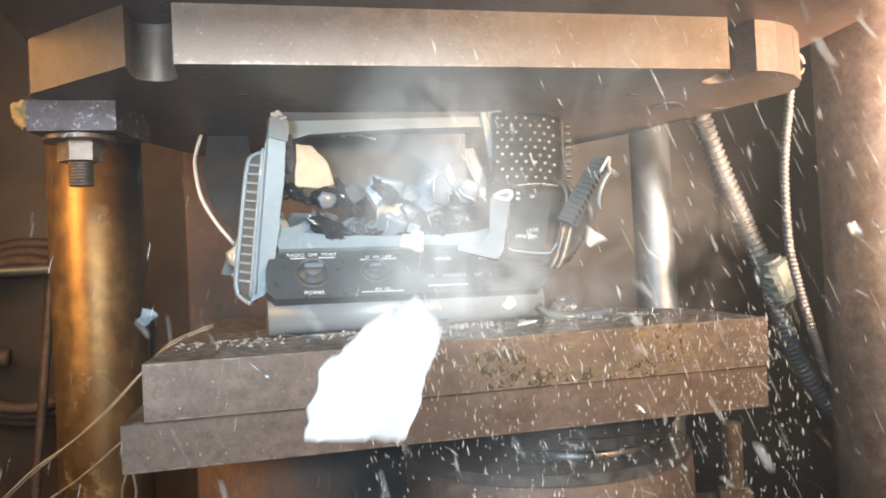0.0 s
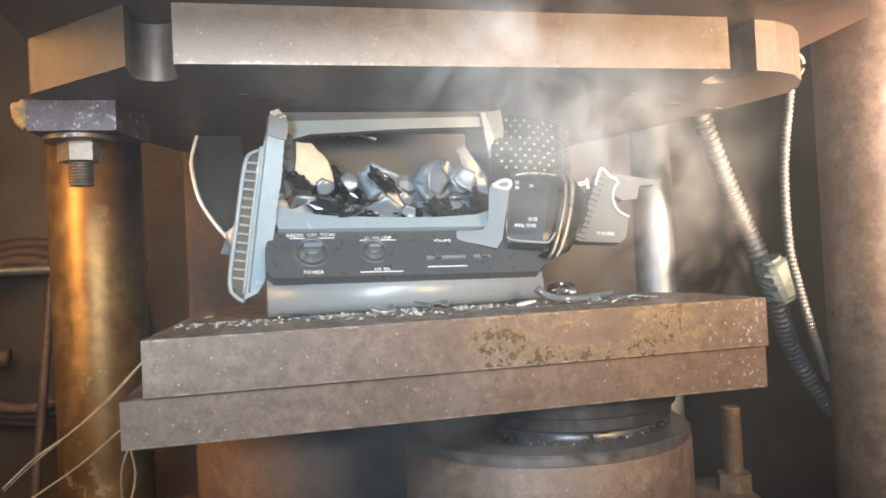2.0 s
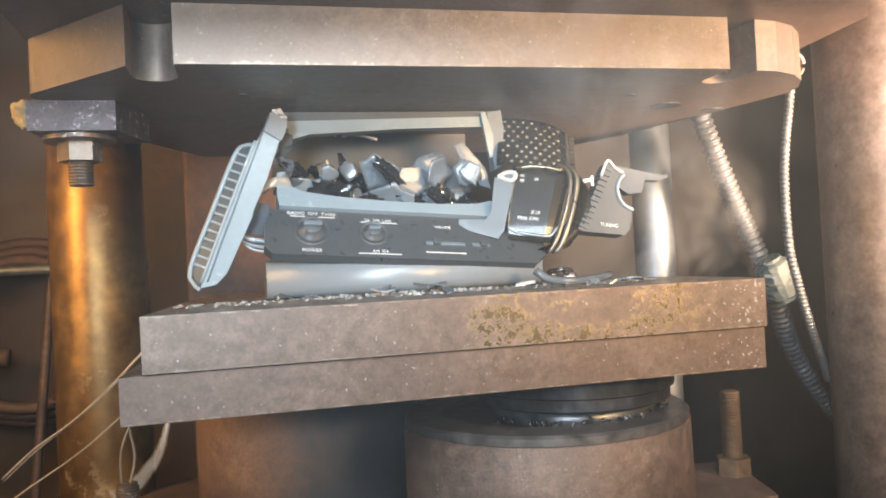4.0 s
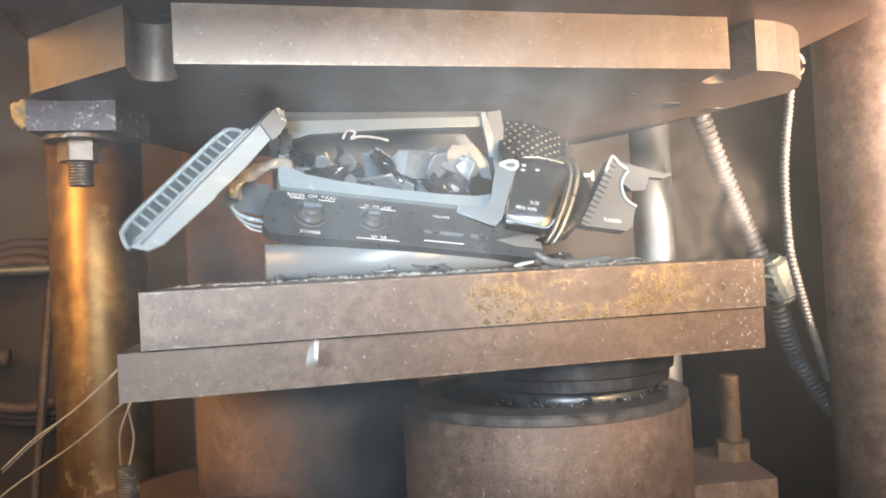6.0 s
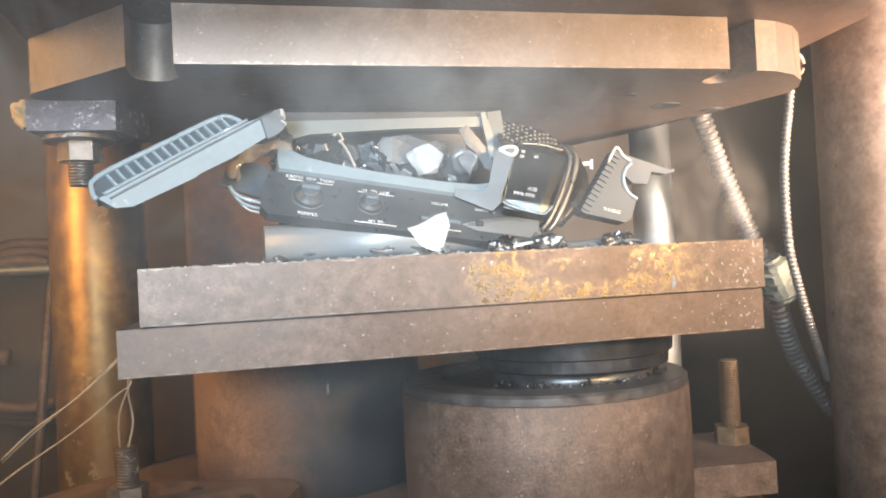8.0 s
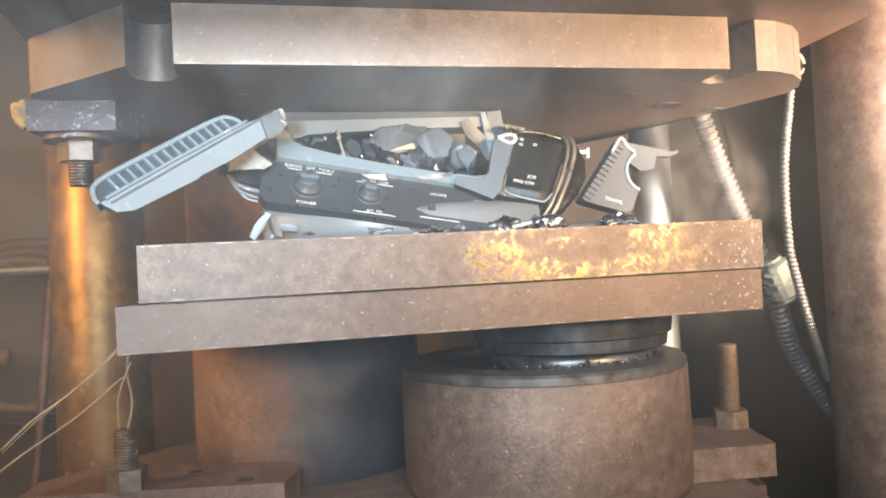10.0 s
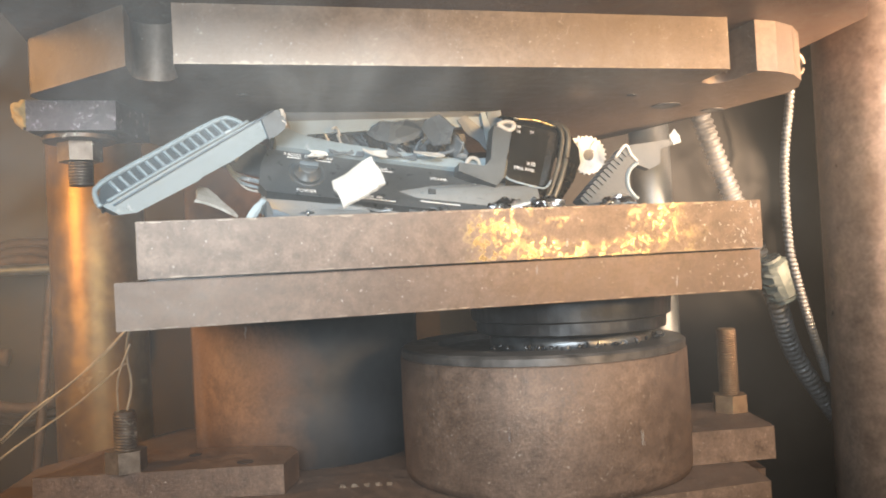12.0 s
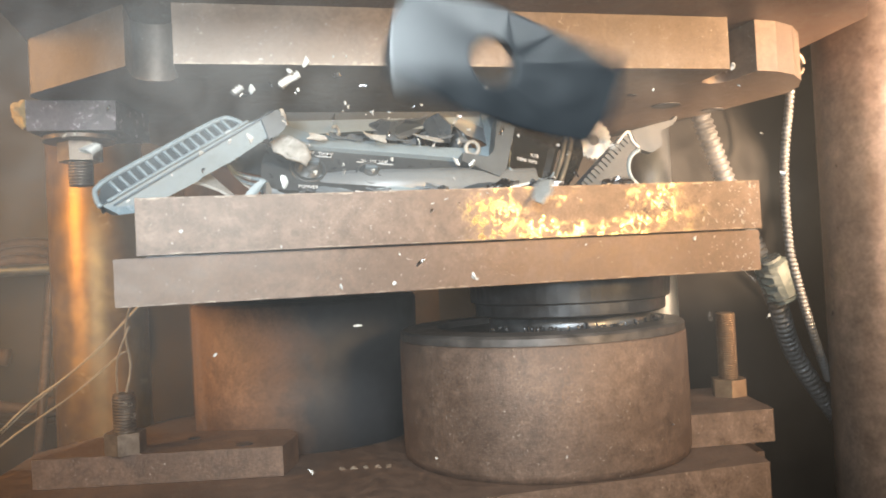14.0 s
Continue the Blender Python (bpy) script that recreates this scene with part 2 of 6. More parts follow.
def tube(points, radius, n=10, bm=None, rib=0.0, rib_step=0.006, twist=False):
    """A round hose along a smooth path; rib swells it at even steps."""
    bm = bm or bmesh.new()
    pts = [Vector(p) for p in points]
    fine = []
    for i in range(len(pts) - 1):
        p0, p1, p2, p3 = pts[max(i - 1, 0)], pts[i], pts[i + 1], pts[min(i + 2, len(pts) - 1)]
        steps = max(3, int((p2 - p1).length / (rib_step / 5 if rib else 0.008)))
        for k in range(steps):
            t = k / steps
            fine.append(0.5 * (2 * p1 + (p2 - p0) * t + (2 * p0 - 5 * p1 + 4 * p2 - p3) * t * t + (3 * p1 - p0 - 3 * p2 + p3) * t ** 3))
    fine.append(pts[-1])
    rings, s = [], 0.0
    side = Vector((0.3, 1, 0.1))
    for i, p in enumerate(fine):
        d = (fine[min(i + 1, len(fine) - 1)] - fine[max(i - 1, 0)]).normalized()
        a = d.cross(side).normalized()
        b = d.cross(a)
        if i:
            s += (p - fine[i - 1]).length
        ring = []
        for k in range(n):
            ang = 2 * math.pi * k / n
            r = radius + (rib * math.sin(2 * math.pi * s / rib_step + (ang if twist else 0)) if rib else 0)
            ring.append(bm.verts.new(p + r * (math.cos(ang) * a + math.sin(ang) * b)))
        rings.append(ring)
    for a, b in zip(rings, rings[1:]):
        for i in range(n):
            bm.faces.new((a[i], a[(i + 1) % n], b[(i + 1) % n], b[i]))
    bm.faces.new(rings[0])
    bm.faces.new(rings[-1])
    return bm


def hexagon(r, z0, z1, cx, cy, turn=0.0, bm=None):
    pts = [(cx + r * math.cos(math.pi / 3 * i + turn), cy + r * math.sin(math.pi / 3 * i + turn)) for i in range(6)]
    return prism(pts, z0, z1, "z", bm)


def thread(r, z0, z1, cx, cy, pitch=0.0018):
    prof, z = [(r * 0.8, z0)], z0
    while z < z1 - pitch:
        prof += [(r, z + pitch * 0.3), (r, z + pitch * 0.5), (r * 0.88, z + pitch * 0.9)]
        z += pitch
    prof += [(r * 0.9, z1 - 0.0005), (r * 0.75, z1)]
    return lathe(prof, cx, cy, 20)


def shard_bm(size, thick, rnd, sides=6, stretch=1.5):
    """A broken plate with a ragged outline and a curved, faceted surface."""
    bm = bmesh.new()
    corners = []
    for i in range(sides):
        a = 2 * math.pi * (i + rnd.uniform(-0.38, 0.38)) / sides
        r = size * rnd.uniform(0.35, 1.0) * 0.5
        corners.append((r * math.cos(a) * stretch, r * math.sin(a)))
    pts = []
    for (x0, z0), (x1, z1) in zip(corners, corners[1:] + corners[:1]):
        pts.append((x0, z0))
        f, j = rnd.uniform(0.3, 0.7), rnd.uniform(-0.09, 0.09)
        pts.append((x0 + (x1 - x0) * f - (z1 - z0) * j, z0 + (z1 - z0) * f + (x1 - x0) * j))
    bend, twist = rnd.uniform(-0.5, 0.5), rnd.uniform(-0.4, 0.4)
    bulge = rnd.uniform(-0.12, 0.12) * size

    def deep(x, z):
        return bend * x * x / size + twist * x * z / size
    n = len(pts)
    sides_made = []
    for off, k in ((-thick / 2, 1.0), (thick / 2, 0.95)):
        ring = [bm.verts.new((x * k, off + deep(x, z), z * k)) for x, z in pts]
        mid = bm.verts.new((0, off + bulge, 0))
        for i in range(n):
            bm.faces.new((ring[i], ring[(i + 1) % n], mid))
        sides_made.append(ring)
    lo, hi = sides_made
    for i in range(n):
        bm.faces.new((lo[i], lo[(i + 1) % n], hi[(i + 1) % n], hi[i]))
    return bm


def lettering(name, words, size, m, material, parent, label=""):
    """Flat raised print, from the built-in font, turned into a mesh."""
    cu = bpy.data.curves.new(name, "FONT")
    cu.body, cu.size, cu.extrude, cu.align_x, cu.resolution_u = words, size, 0.0001, "CENTER", 3
    tmp = new(name, cu)
    me = bpy.data.meshes.new_from_object(tmp.evaluated_get(bpy.context.evaluated_depsgraph_get()))
    bpy.data.objects.remove(tmp)
    ob = new(name, me)
    me.materials.clear()
    me.materials.append(material)
    ob.parent = parent
    ob.matrix_basis = m
    if label:
        ob["label"] = label
    return ob


SPEED = 0.00666


def dust_material(name, density, scale, edge=0.5, lo=0.35, hi=0.75):
    """Thin dust: mostly clear, with soft drifting patches that scatter light."""
    m = bpy.data.materials.new(name)
    m.use_nodes = True
    nt = m.node_tree
    nt.nodes.remove(nt.nodes["Principled BSDF"])
    out = nt.nodes["Material Output"]
    tc, info = nt.nodes.new("ShaderNodeTexCoord"), nt.nodes.new("ShaderNodeObjectInfo")
    add = nt.nodes.new("ShaderNodeVectorMath")
    add.operation = "MULTIPLY_ADD"
    nt.links.new(info.outputs["Random"], add.inputs[0])
    add.inputs[1].default_value = (7, 3, 5)
    nt.links.new(tc.outputs["Object"], add.inputs[2])
    n = nt.nodes.new("ShaderNodeTexNoise")
    n.inputs["Scale"].default_value, n.inputs["Detail"].default_value, n.inputs["Roughness"].default_value, n.inputs["Distortion"].default_value = scale, 5, 0.55, 0.6
    nt.links.new(add.outputs[0], n.inputs["Vector"])
    c = nt.nodes.new("ShaderNodeVectorMath")
    c.operation = "SUBTRACT"
    nt.links.new(tc.outputs["Generated"], c.inputs[0])
    c.inputs[1].default_value = (0.5, 0.5, 0.5)
    flat = nt.nodes.new("ShaderNodeVectorMath")
    flat.operation = "MULTIPLY"
    flat.inputs[1].default_value = (1, 0, 1)
    nt.links.new(c.outputs[0], flat.inputs[0])
    ln = nt.nodes.new("ShaderNodeVectorMath")
    ln.operation = "LENGTH"
    nt.links.new(flat.outputs[0], ln.inputs[0])
    fall = nt.nodes.new("ShaderNodeMapRange")
    fall.interpolation_type = "SMOOTHSTEP"
    fall.inputs["From Min"].default_value, fall.inputs["From Max"].default_value = 0.5, 0.5 - edge
    nt.links.new(ln.outputs["Value"], fall.inputs["Value"])
    r = nt.nodes.new("ShaderNodeMapRange")
    r.inputs["From Min"].default_value, r.inputs["From Max"].default_value, r.inputs["To Max"].default_value = lo, hi, density
    nt.links.new(n.outputs["Fac"], r.inputs["Value"])
    mul = nt.nodes.new("ShaderNodeMath")
    mul.operation = "MULTIPLY"
    nt.links.new(fall.outputs["Result"], mul.inputs[0])
    nt.links.new(r.outputs["Result"], mul.inputs[1])
    clear, dif, tra = nt.nodes.new("ShaderNodeBsdfTransparent"), nt.nodes.new("ShaderNodeBsdfDiffuse"), nt.nodes.new("ShaderNodeBsdfTranslucent")
    dif.inputs["Color"].default_value = tra.inputs["Color"].default_value = (0.82, 0.82, 0.81, 1)
    both, mixed = nt.nodes.new("ShaderNodeMixShader"), nt.nodes.new("ShaderNodeMixShader")
    both.inputs[0].default_value = 0.3
    nt.links.new(dif.outputs[0], both.inputs[1])
    nt.links.new(tra.outputs[0], both.inputs[2])
    nt.links.new(mul.outputs[0], mixed.inputs[0])
    nt.links.new(clear.outputs[0], mixed.inputs[1])
    nt.links.new(both.outputs[0], mixed.inputs[2])
    nt.links.new(mixed.outputs[0], out.inputs["Surface"])
    return m


M_VEIL = dust_material("thin_dust", 0.024, 7.0, 0.5, 0.15, 0.75)
M_PLUME = dust_material("dust_plume", 0.33, 16.0, 0.5, 0.34, 0.70)
M_HAZE = dust_material("brown_haze", 0.07, 6.0, 0.5, 0.10, 0.60)
M_WISP = dust_material("dust_wisp", 0.085, 14.0, 0.5, 0.36, 0.72)

# ---------- setting ----------
def wall(name, label, x0, x1, y0, y1, z0, z1, m):
    return tagged(link(name, box_bm(x0, x1, y0, y1, z0, z1), m), label, "wall", kind="structure")


wall("wall_back", "dark sooty sheet wall behind the press", -0.95, 0.36, 0.80, 0.85, -0.7, 0.8, M_WALL)
wall("wall_back_dark", "dark grey sheet wall behind the press", 0.36, 1.40, 0.80, 0.85, -0.7, 0.8, M_DARKWALL)
wall("wall_left", "brown sooty sheet wall beside the press", -1.0, -0.95, -1.6, 0.85, -0.7, 0.8, M_WALL)
wall("wall_right", "dark grey wall beside the press", 1.40, 1.45, -1.6, 0.85, -0.7, 0.8, M_DARKWALL)
wall("wall_front", "plain grey workshop wall", -1.0, 1.45, -1.65, -1.6, -0.7, 0.8, M_ROOM)
tagged(link("floor", box_bm(-1.0, 1.45, -1.65, 0.85, -0.75, -0.7), M_RUSTDARK), "dark oily workshop floor", "floor", kind="structure")
tagged(link("ceiling", box_bm(-1.0, 1.45, -1.65, 0.85, 0.8, 0.85), M_ROOM), "plain grey workshop ceiling", "ceiling", kind="structure")


# ---------- press head, fixed ----------
def build_press_head():
    head = thing("hydraulic_press", "brown steel press head with slotted round-cornered upper plate", "press")
    under, top = 0.1724, 0.2087

    def slot(xa, xb, depth):
        r = (xb - xa) / 2
        c = (xa + xb) / 2
        return [(c - r * math.cos(a), depth + r * math.sin(a)) for a in [math.pi * i / 24 for i in range(25)]]
    outline = [(0.0233, 0.0131), (0.3917, 0.0131)]
    outline += slot(0.3917, 0.4150, 0.045)
    outline += [(0.4156, 0.0165), (0.434, 0.0185), (0.455, 0.028), (0.474, 0.045), (0.488, 0.066), (0.4945, 0.0888), (0.478, 0.165), (0.448, 0.29), (0.40, 0.40)]
    outline += [(0.02, 0.40), (-0.03, 0.29), (-0.058, 0.17), (-0.0755, 0.101), (-0.073, 0.093), (-0.004, 0.0188)]
    outline += slot(-0.004, 0.0233, 0.043)
    bm = prism(outline, under, top)
    plate = part("upper_plate", bm, M_UPPER, head, "slotted brown steel plate with worn lower edge", bevel=0.0016)
    # chipped pale lower edges of the front face
    rnd = random.Random(4)
    for xa, xb, ya, yb in ((0.026, 0.389, 0.0131, 0.0131),):
        x = xa
        bm = bmesh.new()
        while x < xb - 0.004:
            w = rnd.uniform(0.0015, 0.008)
            h = rnd.uniform(0.0005, 0.0021) * (1.3 if x < 0.15 else 0.8)
            x1 = min(x + w, xb)
            pts = [(x, under + 0.0002), (x1, under + 0.0002), (x1 - rnd.uniform(0, 0.3) * w, under + h * rnd.uniform(0.4, 1)), ((x + x1) / 2, under + h), (x + 0.2 * w, under + h * rnd.uniform(0.3, 0.9))]
            prism(pts, ya - 0.0004, ya + 0.0006, "y", bm)
            x = x1 + (0 if rnd.random() < 0.75 else rnd.uniform(0.002, 0.012))
        part("chipped_edge", bm, M_EDGE, plate, "chipped bare-metal edge")
    # Screw holes as black discs; the dark inside is painted, not cut.
    for cx, cy, r in ((0.0618, 0.0958, 0.0035), (0.3589, 0.0954, 0.0035), (0.412, 0.137, 0.012), (0.470, 0.158, 0.010)):
        bm = lathe([(r * 0.7, under - 0.0003), (r, under - 0.0006), (r, under + 0.001)], cx, cy, 24)
        part("screw_hole", bm, M_BLACK, plate, "black disc for the dark inside a screw hole")
    tagged(part("paint_chips", chip_field(0.026, 0.389, 0.174, 0.206, 0.0131, 90, 9), M_FLECK, plate, "small pale chips and scratches"), kind="stuff")
    # faint stamped marks on the front face
    for cx, cz in ((0.190, 0.1895), (0.194, 0.1895), (0.198, 0.1893), (0.231, 0.1845), (0.236, 0.1845), (0.241, 0.1843)):
        w = rnd.uniform(0.001, 0.0016)
        part("stamped_mark", prism([(cx - w, cz), (cx + w, cz), (cx + w, cz + 0.0008), (cx - w + 0.0008, cz + 0.0008), (cx - w + 0.0008, cz + 0.0034), (cx - w, cz + 0.0034)], 0.0128, 0.0135, "y"), M_UPPER, plate, "worn stamped mark, unreadable")
    bm = prism([(-0.072, -0.10), (0.40, -0.10), (0.479, -0.019), (0.4994, 0.004), (0.51, 0.093), (0.53, 0.42), (-0.12, 0.42), (-0.08, 0.15), (-0.0755, 0.09)], top + 0.0003, 0.30)
    part("crossbeam", bm, M_RUST, head, "reddish brown steel crossbeam", bevel=0.003)
    return head


def build_head_clamp():
    clamp = thing("head_clamp", "dark worn steel clamp block bolted under the press head", "clamp")
    cx, cy = -0.0535, 0.140
    bm = prism([(-0.0815, 0.1125), (-0.0245, 0.1125), (-0.0095, 0.170), (-0.075, 0.170)], 0.1515, 0.1722)
    part("block", bm, mat("worn_clamp_steel", (0.12, 0.096, 0.10), (0.07, 0.056, 0.058), 0.42, 0.5, 110, 20, 0.3, (0.33, 0.29, 0.31), 0.9, 300, sand=0.4, patchy=0.4), clamp, bevel=0.0018)
    part("washer", lathe([(0.006, 0.1472), (0.0235, 0.1472), (0.0245, 0.1480), (0.0245, 0.1508), (0.0238, 0.1514), (0.006, 0.1514)], cx, cy, 40), M_BOLT, clamp, "flat steel washer")
    part("nut", hexagon(0.0150, 0.1335, 0.1470, cx, cy, 0.22), M_BOLT, clamp, "hexagonal steel nut", bevel=0.0009)
    part("bolt", thread(0.0086, 0.1160, 0.1340, cx, cy, 0.0022), M_BOLT, clamp, "threaded bolt end")
    return clamp


def build_columns():
    for name, label, cx, cy, r, m in (
            ("press_column", "oiled golden-brown round steel press column", -0.090, 0.400, 0.0455, M_PILLAR),
            ("press_column", "brown stained round steel press column", 0.6265, 0.118, 0.0640, M_PILLAR2),
            ("guide_rod", "polished chrome guide rod behind the table", 0.4700, 0.275, 0.0205, M_CHROME)):
        c = thing(name, label, "column", "press columns")
        part("shaft", lathe([(r, -0.70), (r, -0.2), (r, 0.1), (r, 0.80 if cx > 0.5 else 0.2085)], cx, cy, 72), m, c, smooth=False)
        for p in c.children[0].data.polygons:
            p.use_smooth = abs(p.normal.z) < 0.5
    dark = thing("rear_column", "dark brown square column far behind the press table", "column", "press columns")
    part("shaft", box_bm(-0.02, 0.10, 0.60, 0.70, -0.70, 0.8), M_RUSTDARK, dark, bevel=0.006)


def build_hoses():
    h = thing("ribbed_hose", "grey ribbed conduit hanging beside the press table", "hose")
    part("conduit", tube([(0.466, 0.190, 0.215), (0.4800, 0.1908, 0.1696), (0.5050, 0.1930, 0.1064), (0.5380, 0.1960, 0.0345), (0.5610, 0.2060, -0.0100), (0.6000, 0.2300, -0.072), (0.680, 0.245, -0.17)], 0.0088, 14, rib=0.0011, rib_step=0.0062, bm=None), M_HOSE, h, smooth=True)
    part("tape_wrap", tape_bm(), M_TAPE, h, "crumpled grey tape wrap")
    b = thing("braided_hose", "thin twisted steel hose hanging from a hook", "hose")
    part("line", tube([(0.5243, 0.1168, 0.2056), (0.520, 0.1187, 0.1717), (0.5129, 0.1211, 0.1133), (0.5137, 0.1219, 0.0497), (0.5265, 0.1297, 0.0147), (0.5506, 0.1449, -0.032), (0.585, 0.170, -0.080)], 0.0036, 10, rib=0.0007, rib_step=0.0042, twist=True), M_HOSE2, b, smooth=True)
    ring = [(0.5255 + 0.0075 * math.cos(a), 0.115, 0.2035 + 0.009 * math.sin(a)) for a in [2 * math.pi * i / 14 for i in range(14)]]
    part("hook", tube(ring, 0.0022, 8), M_BOLT, b, "bent steel hook", smooth=True)


def tape_bm():
    rnd = random.Random(9)
    bm = bmesh.new()
    a, b = Vector((0.5235, 0.165, 0.036)), Vector((0.544, 0.170, -0.003))
    n, rows = 16, 16
    rings = []
    for k in range(rows):
        p = a.lerp(b, k / (rows - 1))
        w = 0.0135 if 1 < k < rows - 2 else 0.010
        rings.append([bm.verts.new(p + Vector((w * rnd.uniform(0.85, 1.12) * math.cos(2 * math.pi * i / n), 1.2 * w * math.sin(2 * math.pi * i / n), 0.5 * w * math.cos(2 * math.pi * i / n)))) for i in range(n)])
    for r, s in zip(rings, rings[1:]):
        for i in range(n):
            bm.faces.new((r[i], r[(i + 1) % n], s[(i + 1) % n], s[i]))
    bm.faces.new(rings[0])
    bm.faces.new(rings[-1])
    return bm


def build_rag():
    rag = thing("rag", "ochre crumpled rag tucked beside the clamp", "rag")
    bm = bmesh.new()
    bmesh.ops.create_icosphere(bm, subdivisions=4, radius=0.0085)
    for v in bm.verts:
        v.co *= 1 + 0.45 * noise.noise(v.co * 190) + 0.3 * noise.noise(v.co * 420)
        v.co *= 0.8
        v.co.z *= 1.3
    bmesh.ops.translate(bm, verts=bm.verts, vec=(-0.0850, 0.124, 0.1650))
    part("cloth", bm, M_CLOTH, rag, smooth=True)


# ---------- press table, rising ----------
def chip_field(x0, x1, z0, z1, y, n, seed):
    """Small ragged flat chips on a front face, thickest towards one end."""
    rnd = random.Random(seed)
    bm = bmesh.new()
    for i in range(n):
        s = rnd.choice((0.0002, 0.0003, 0.0005, 0.0009) if n < 86 else (0.00018, 0.00025, 0.00035, 0.0005)) * rnd.uniform(0.7, 1.4)
        cx, cz = x0 + (x1 - x0) * rnd.random() ** (0.6 if n < 86 else 1.0), rnd.uniform(z0, z1)
        tilt = rnd.uniform(0, 3.14)
        ring = []
        for k in range(5):
            a = 2 * math.pi * (k + rnd.uniform(-0.25, 0.25)) / 5
            u, w = s * rnd.uniform(0.8, 2.0) * math.cos(a), s * rnd.uniform(0.5, 1.0) * math.sin(a)
            ring.append((cx + u * math.cos(tilt) - w * math.sin(tilt), cz + u * math.sin(tilt) + w * math.cos(tilt)))
        prism(ring, y - 0.0002, y + 0.0002, "y", bm)
    return bm


def edge_chips(x0, x1, z, y, way, high, seed):
    """A broken row of flat bare-metal chips along the edge of a front face."""
    rnd = random.Random(seed)
    bm = bmesh.new()
    x = x0
    while x < x1 - 0.003:
        w = rnd.uniform(0.002, 0.011)
        xe = min(x + w, x1)
        h = high * rnd.uniform(0.25, 1.0) * way
        prism([(x, z), (xe, z), (xe - 0.25 * w * rnd.random(), z + h * 0.7), ((x + xe) / 2, z + h), (x + 0.2 * w, z + h * rnd.uniform(0.4, 0.9))], y - 0.0003, y + 0.0004, "y", bm)
        x = xe + (rnd.uniform(0, 0.002) if rnd.random() < 0.6 else rnd.uniform(0.004, 0.02))
    return bm


def build_table():
    table = thing("press_table", "rusty steel press table on two hydraulic cylinders, rising", "press table")
    top = prism([(0, 0), (0.4, 0), (0.409, 0.11), (0.386, 0.16), (0.30, 0.40), (0.02, 0.40)], -0.0326, 0)
    part("top_plate", top, M_TOP, table, "rusty brown steel top plate with bare-metal scuffs", bevel=0.0014)
    low = prism([(-0.0132, 0.0042), (0.4005, 0.0042), (0.409, 0.11), (0.386, 0.16), (0.30, 0.42), (0.0, 0.42)], -0.0612, -0.0338)
    part("lower_plate", low, M_PLATEN, table, "rusty brown steel lower plate", bevel=0.0012)
    for host, x0, x1, z0, z1, y, n, seed in ((table.children[0], 0.352, 0.398, -0.031, -0.002, 0.0, 85, 1), (table.children[1], 0.352, 0.397, -0.0600, -0.036, 0.0042, 40, 2), (table.children[0], 0.004, 0.36, -0.031, -0.003, 0.0, 101, 3), (table.children[1], -0.010, 0.36, -0.059, -0.036, 0.0042, 101, 4)):
        tagged(part("paint_chips", chip_field(x0, x1, z0, z1, y, n, seed), M_FLECK, host, "small pale chips and scratches"), kind="stuff")
    # Black sheet added where there is only the shaded gap between plates.
    part("shim", prism([(0.004, 0.010), (0.394, 0.010), (0.38, 0.30), (0.03, 0.30)], -0.0339, -0.0325), M_BLACK, table, "black sheet added as the shade in the gap between the plates")
    part("worn_edge", edge_chips(0.002, 0.398, -0.0004, 0.0, -1, 0.0012, 14), M_EDGE, table.children[0], "worn bare-metal upper edge")
    part("worn_edge", edge_chips(0.002, 0.398, -0.0322, 0.0, 1, 0.0009, 15), M_EDGE, table.children[0], "worn bare-metal lower edge")
    part("worn_edge", edge_chips(-0.011, 0.398, -0.0608, 0.0042, 1, 0.0008, 16), M_EDGE, table.children[1], "worn bare-metal lower edge")
    # nearer cylinder
    cx, cy, r = 0.2845, 0.1300, 0.1125
    cyl = part("cylinder", lathe([(r - 0.001, -0.1955), (r, -0.190), (r + 0.0006, -0.150), (r, -0.1050), (r - 0.0006, -0.1043)], cx, cy, 96), M_RUST, table, "rusty pitted hydraulic cylinder")
    part("ring", lathe([(r - 0.0008, -0.1040), (r - 0.0006, -0.0990), (r - 0.003, -0.0972), (r - 0.03, -0.0968), (r - 0.03, -0.102)], cx, cy, 96), M_RIM, cyl, "grey machined top ring")
    part("rod", lathe([(0.0625, -0.103), (0.0625, -0.088)], cx + 0.018, cy - 0.018, 64), M_ROD, cyl, "polished piston rod", smooth=True)
    part("head", lathe([(0.070, -0.0885), (0.073, -0.0870), (0.0735, -0.0790), (0.0765, -0.0775), (0.078, -0.0620), (0.0775, -0.0614)], cx + 0.018, cy - 0.020, 64), M_BLACK, cyl, "oily black piston head")
    rnd = random.Random(5)
    bm = bmesh.new()
    for i in range(70):
        a = rnd.uniform(-2.7, -0.2)
        q = rnd.uniform(0.064, 0.080)
        px, py, s = cx + 0.012 + q * math.cos(a), cy - 0.012 + q * math.sin(a), rnd.uniform(0.0008, 0.003)
        sb = shard_bm(s * 2, s * 0.5, rnd)
        sb.transform(Matrix.Translation((px, py, -0.0955)) @ Euler((rnd.uniform(0, 6), rnd.uniform(0, 6), rnd.uniform(0, 6))).to_matrix().to_4x4())
        me = bpy.data.meshes.new("tmp")
        sb.to_mesh(me)
        sb.free()
        bm.from_mesh(me)
        bpy.data.meshes.remove(me)
    tagged(part("grit", bm, M_BLACK, cyl, "black grit and chips on the ring"), kind="stuff")
    # farther cylinder
    fx, fy, fr = 0.110, 0.290, 0.104
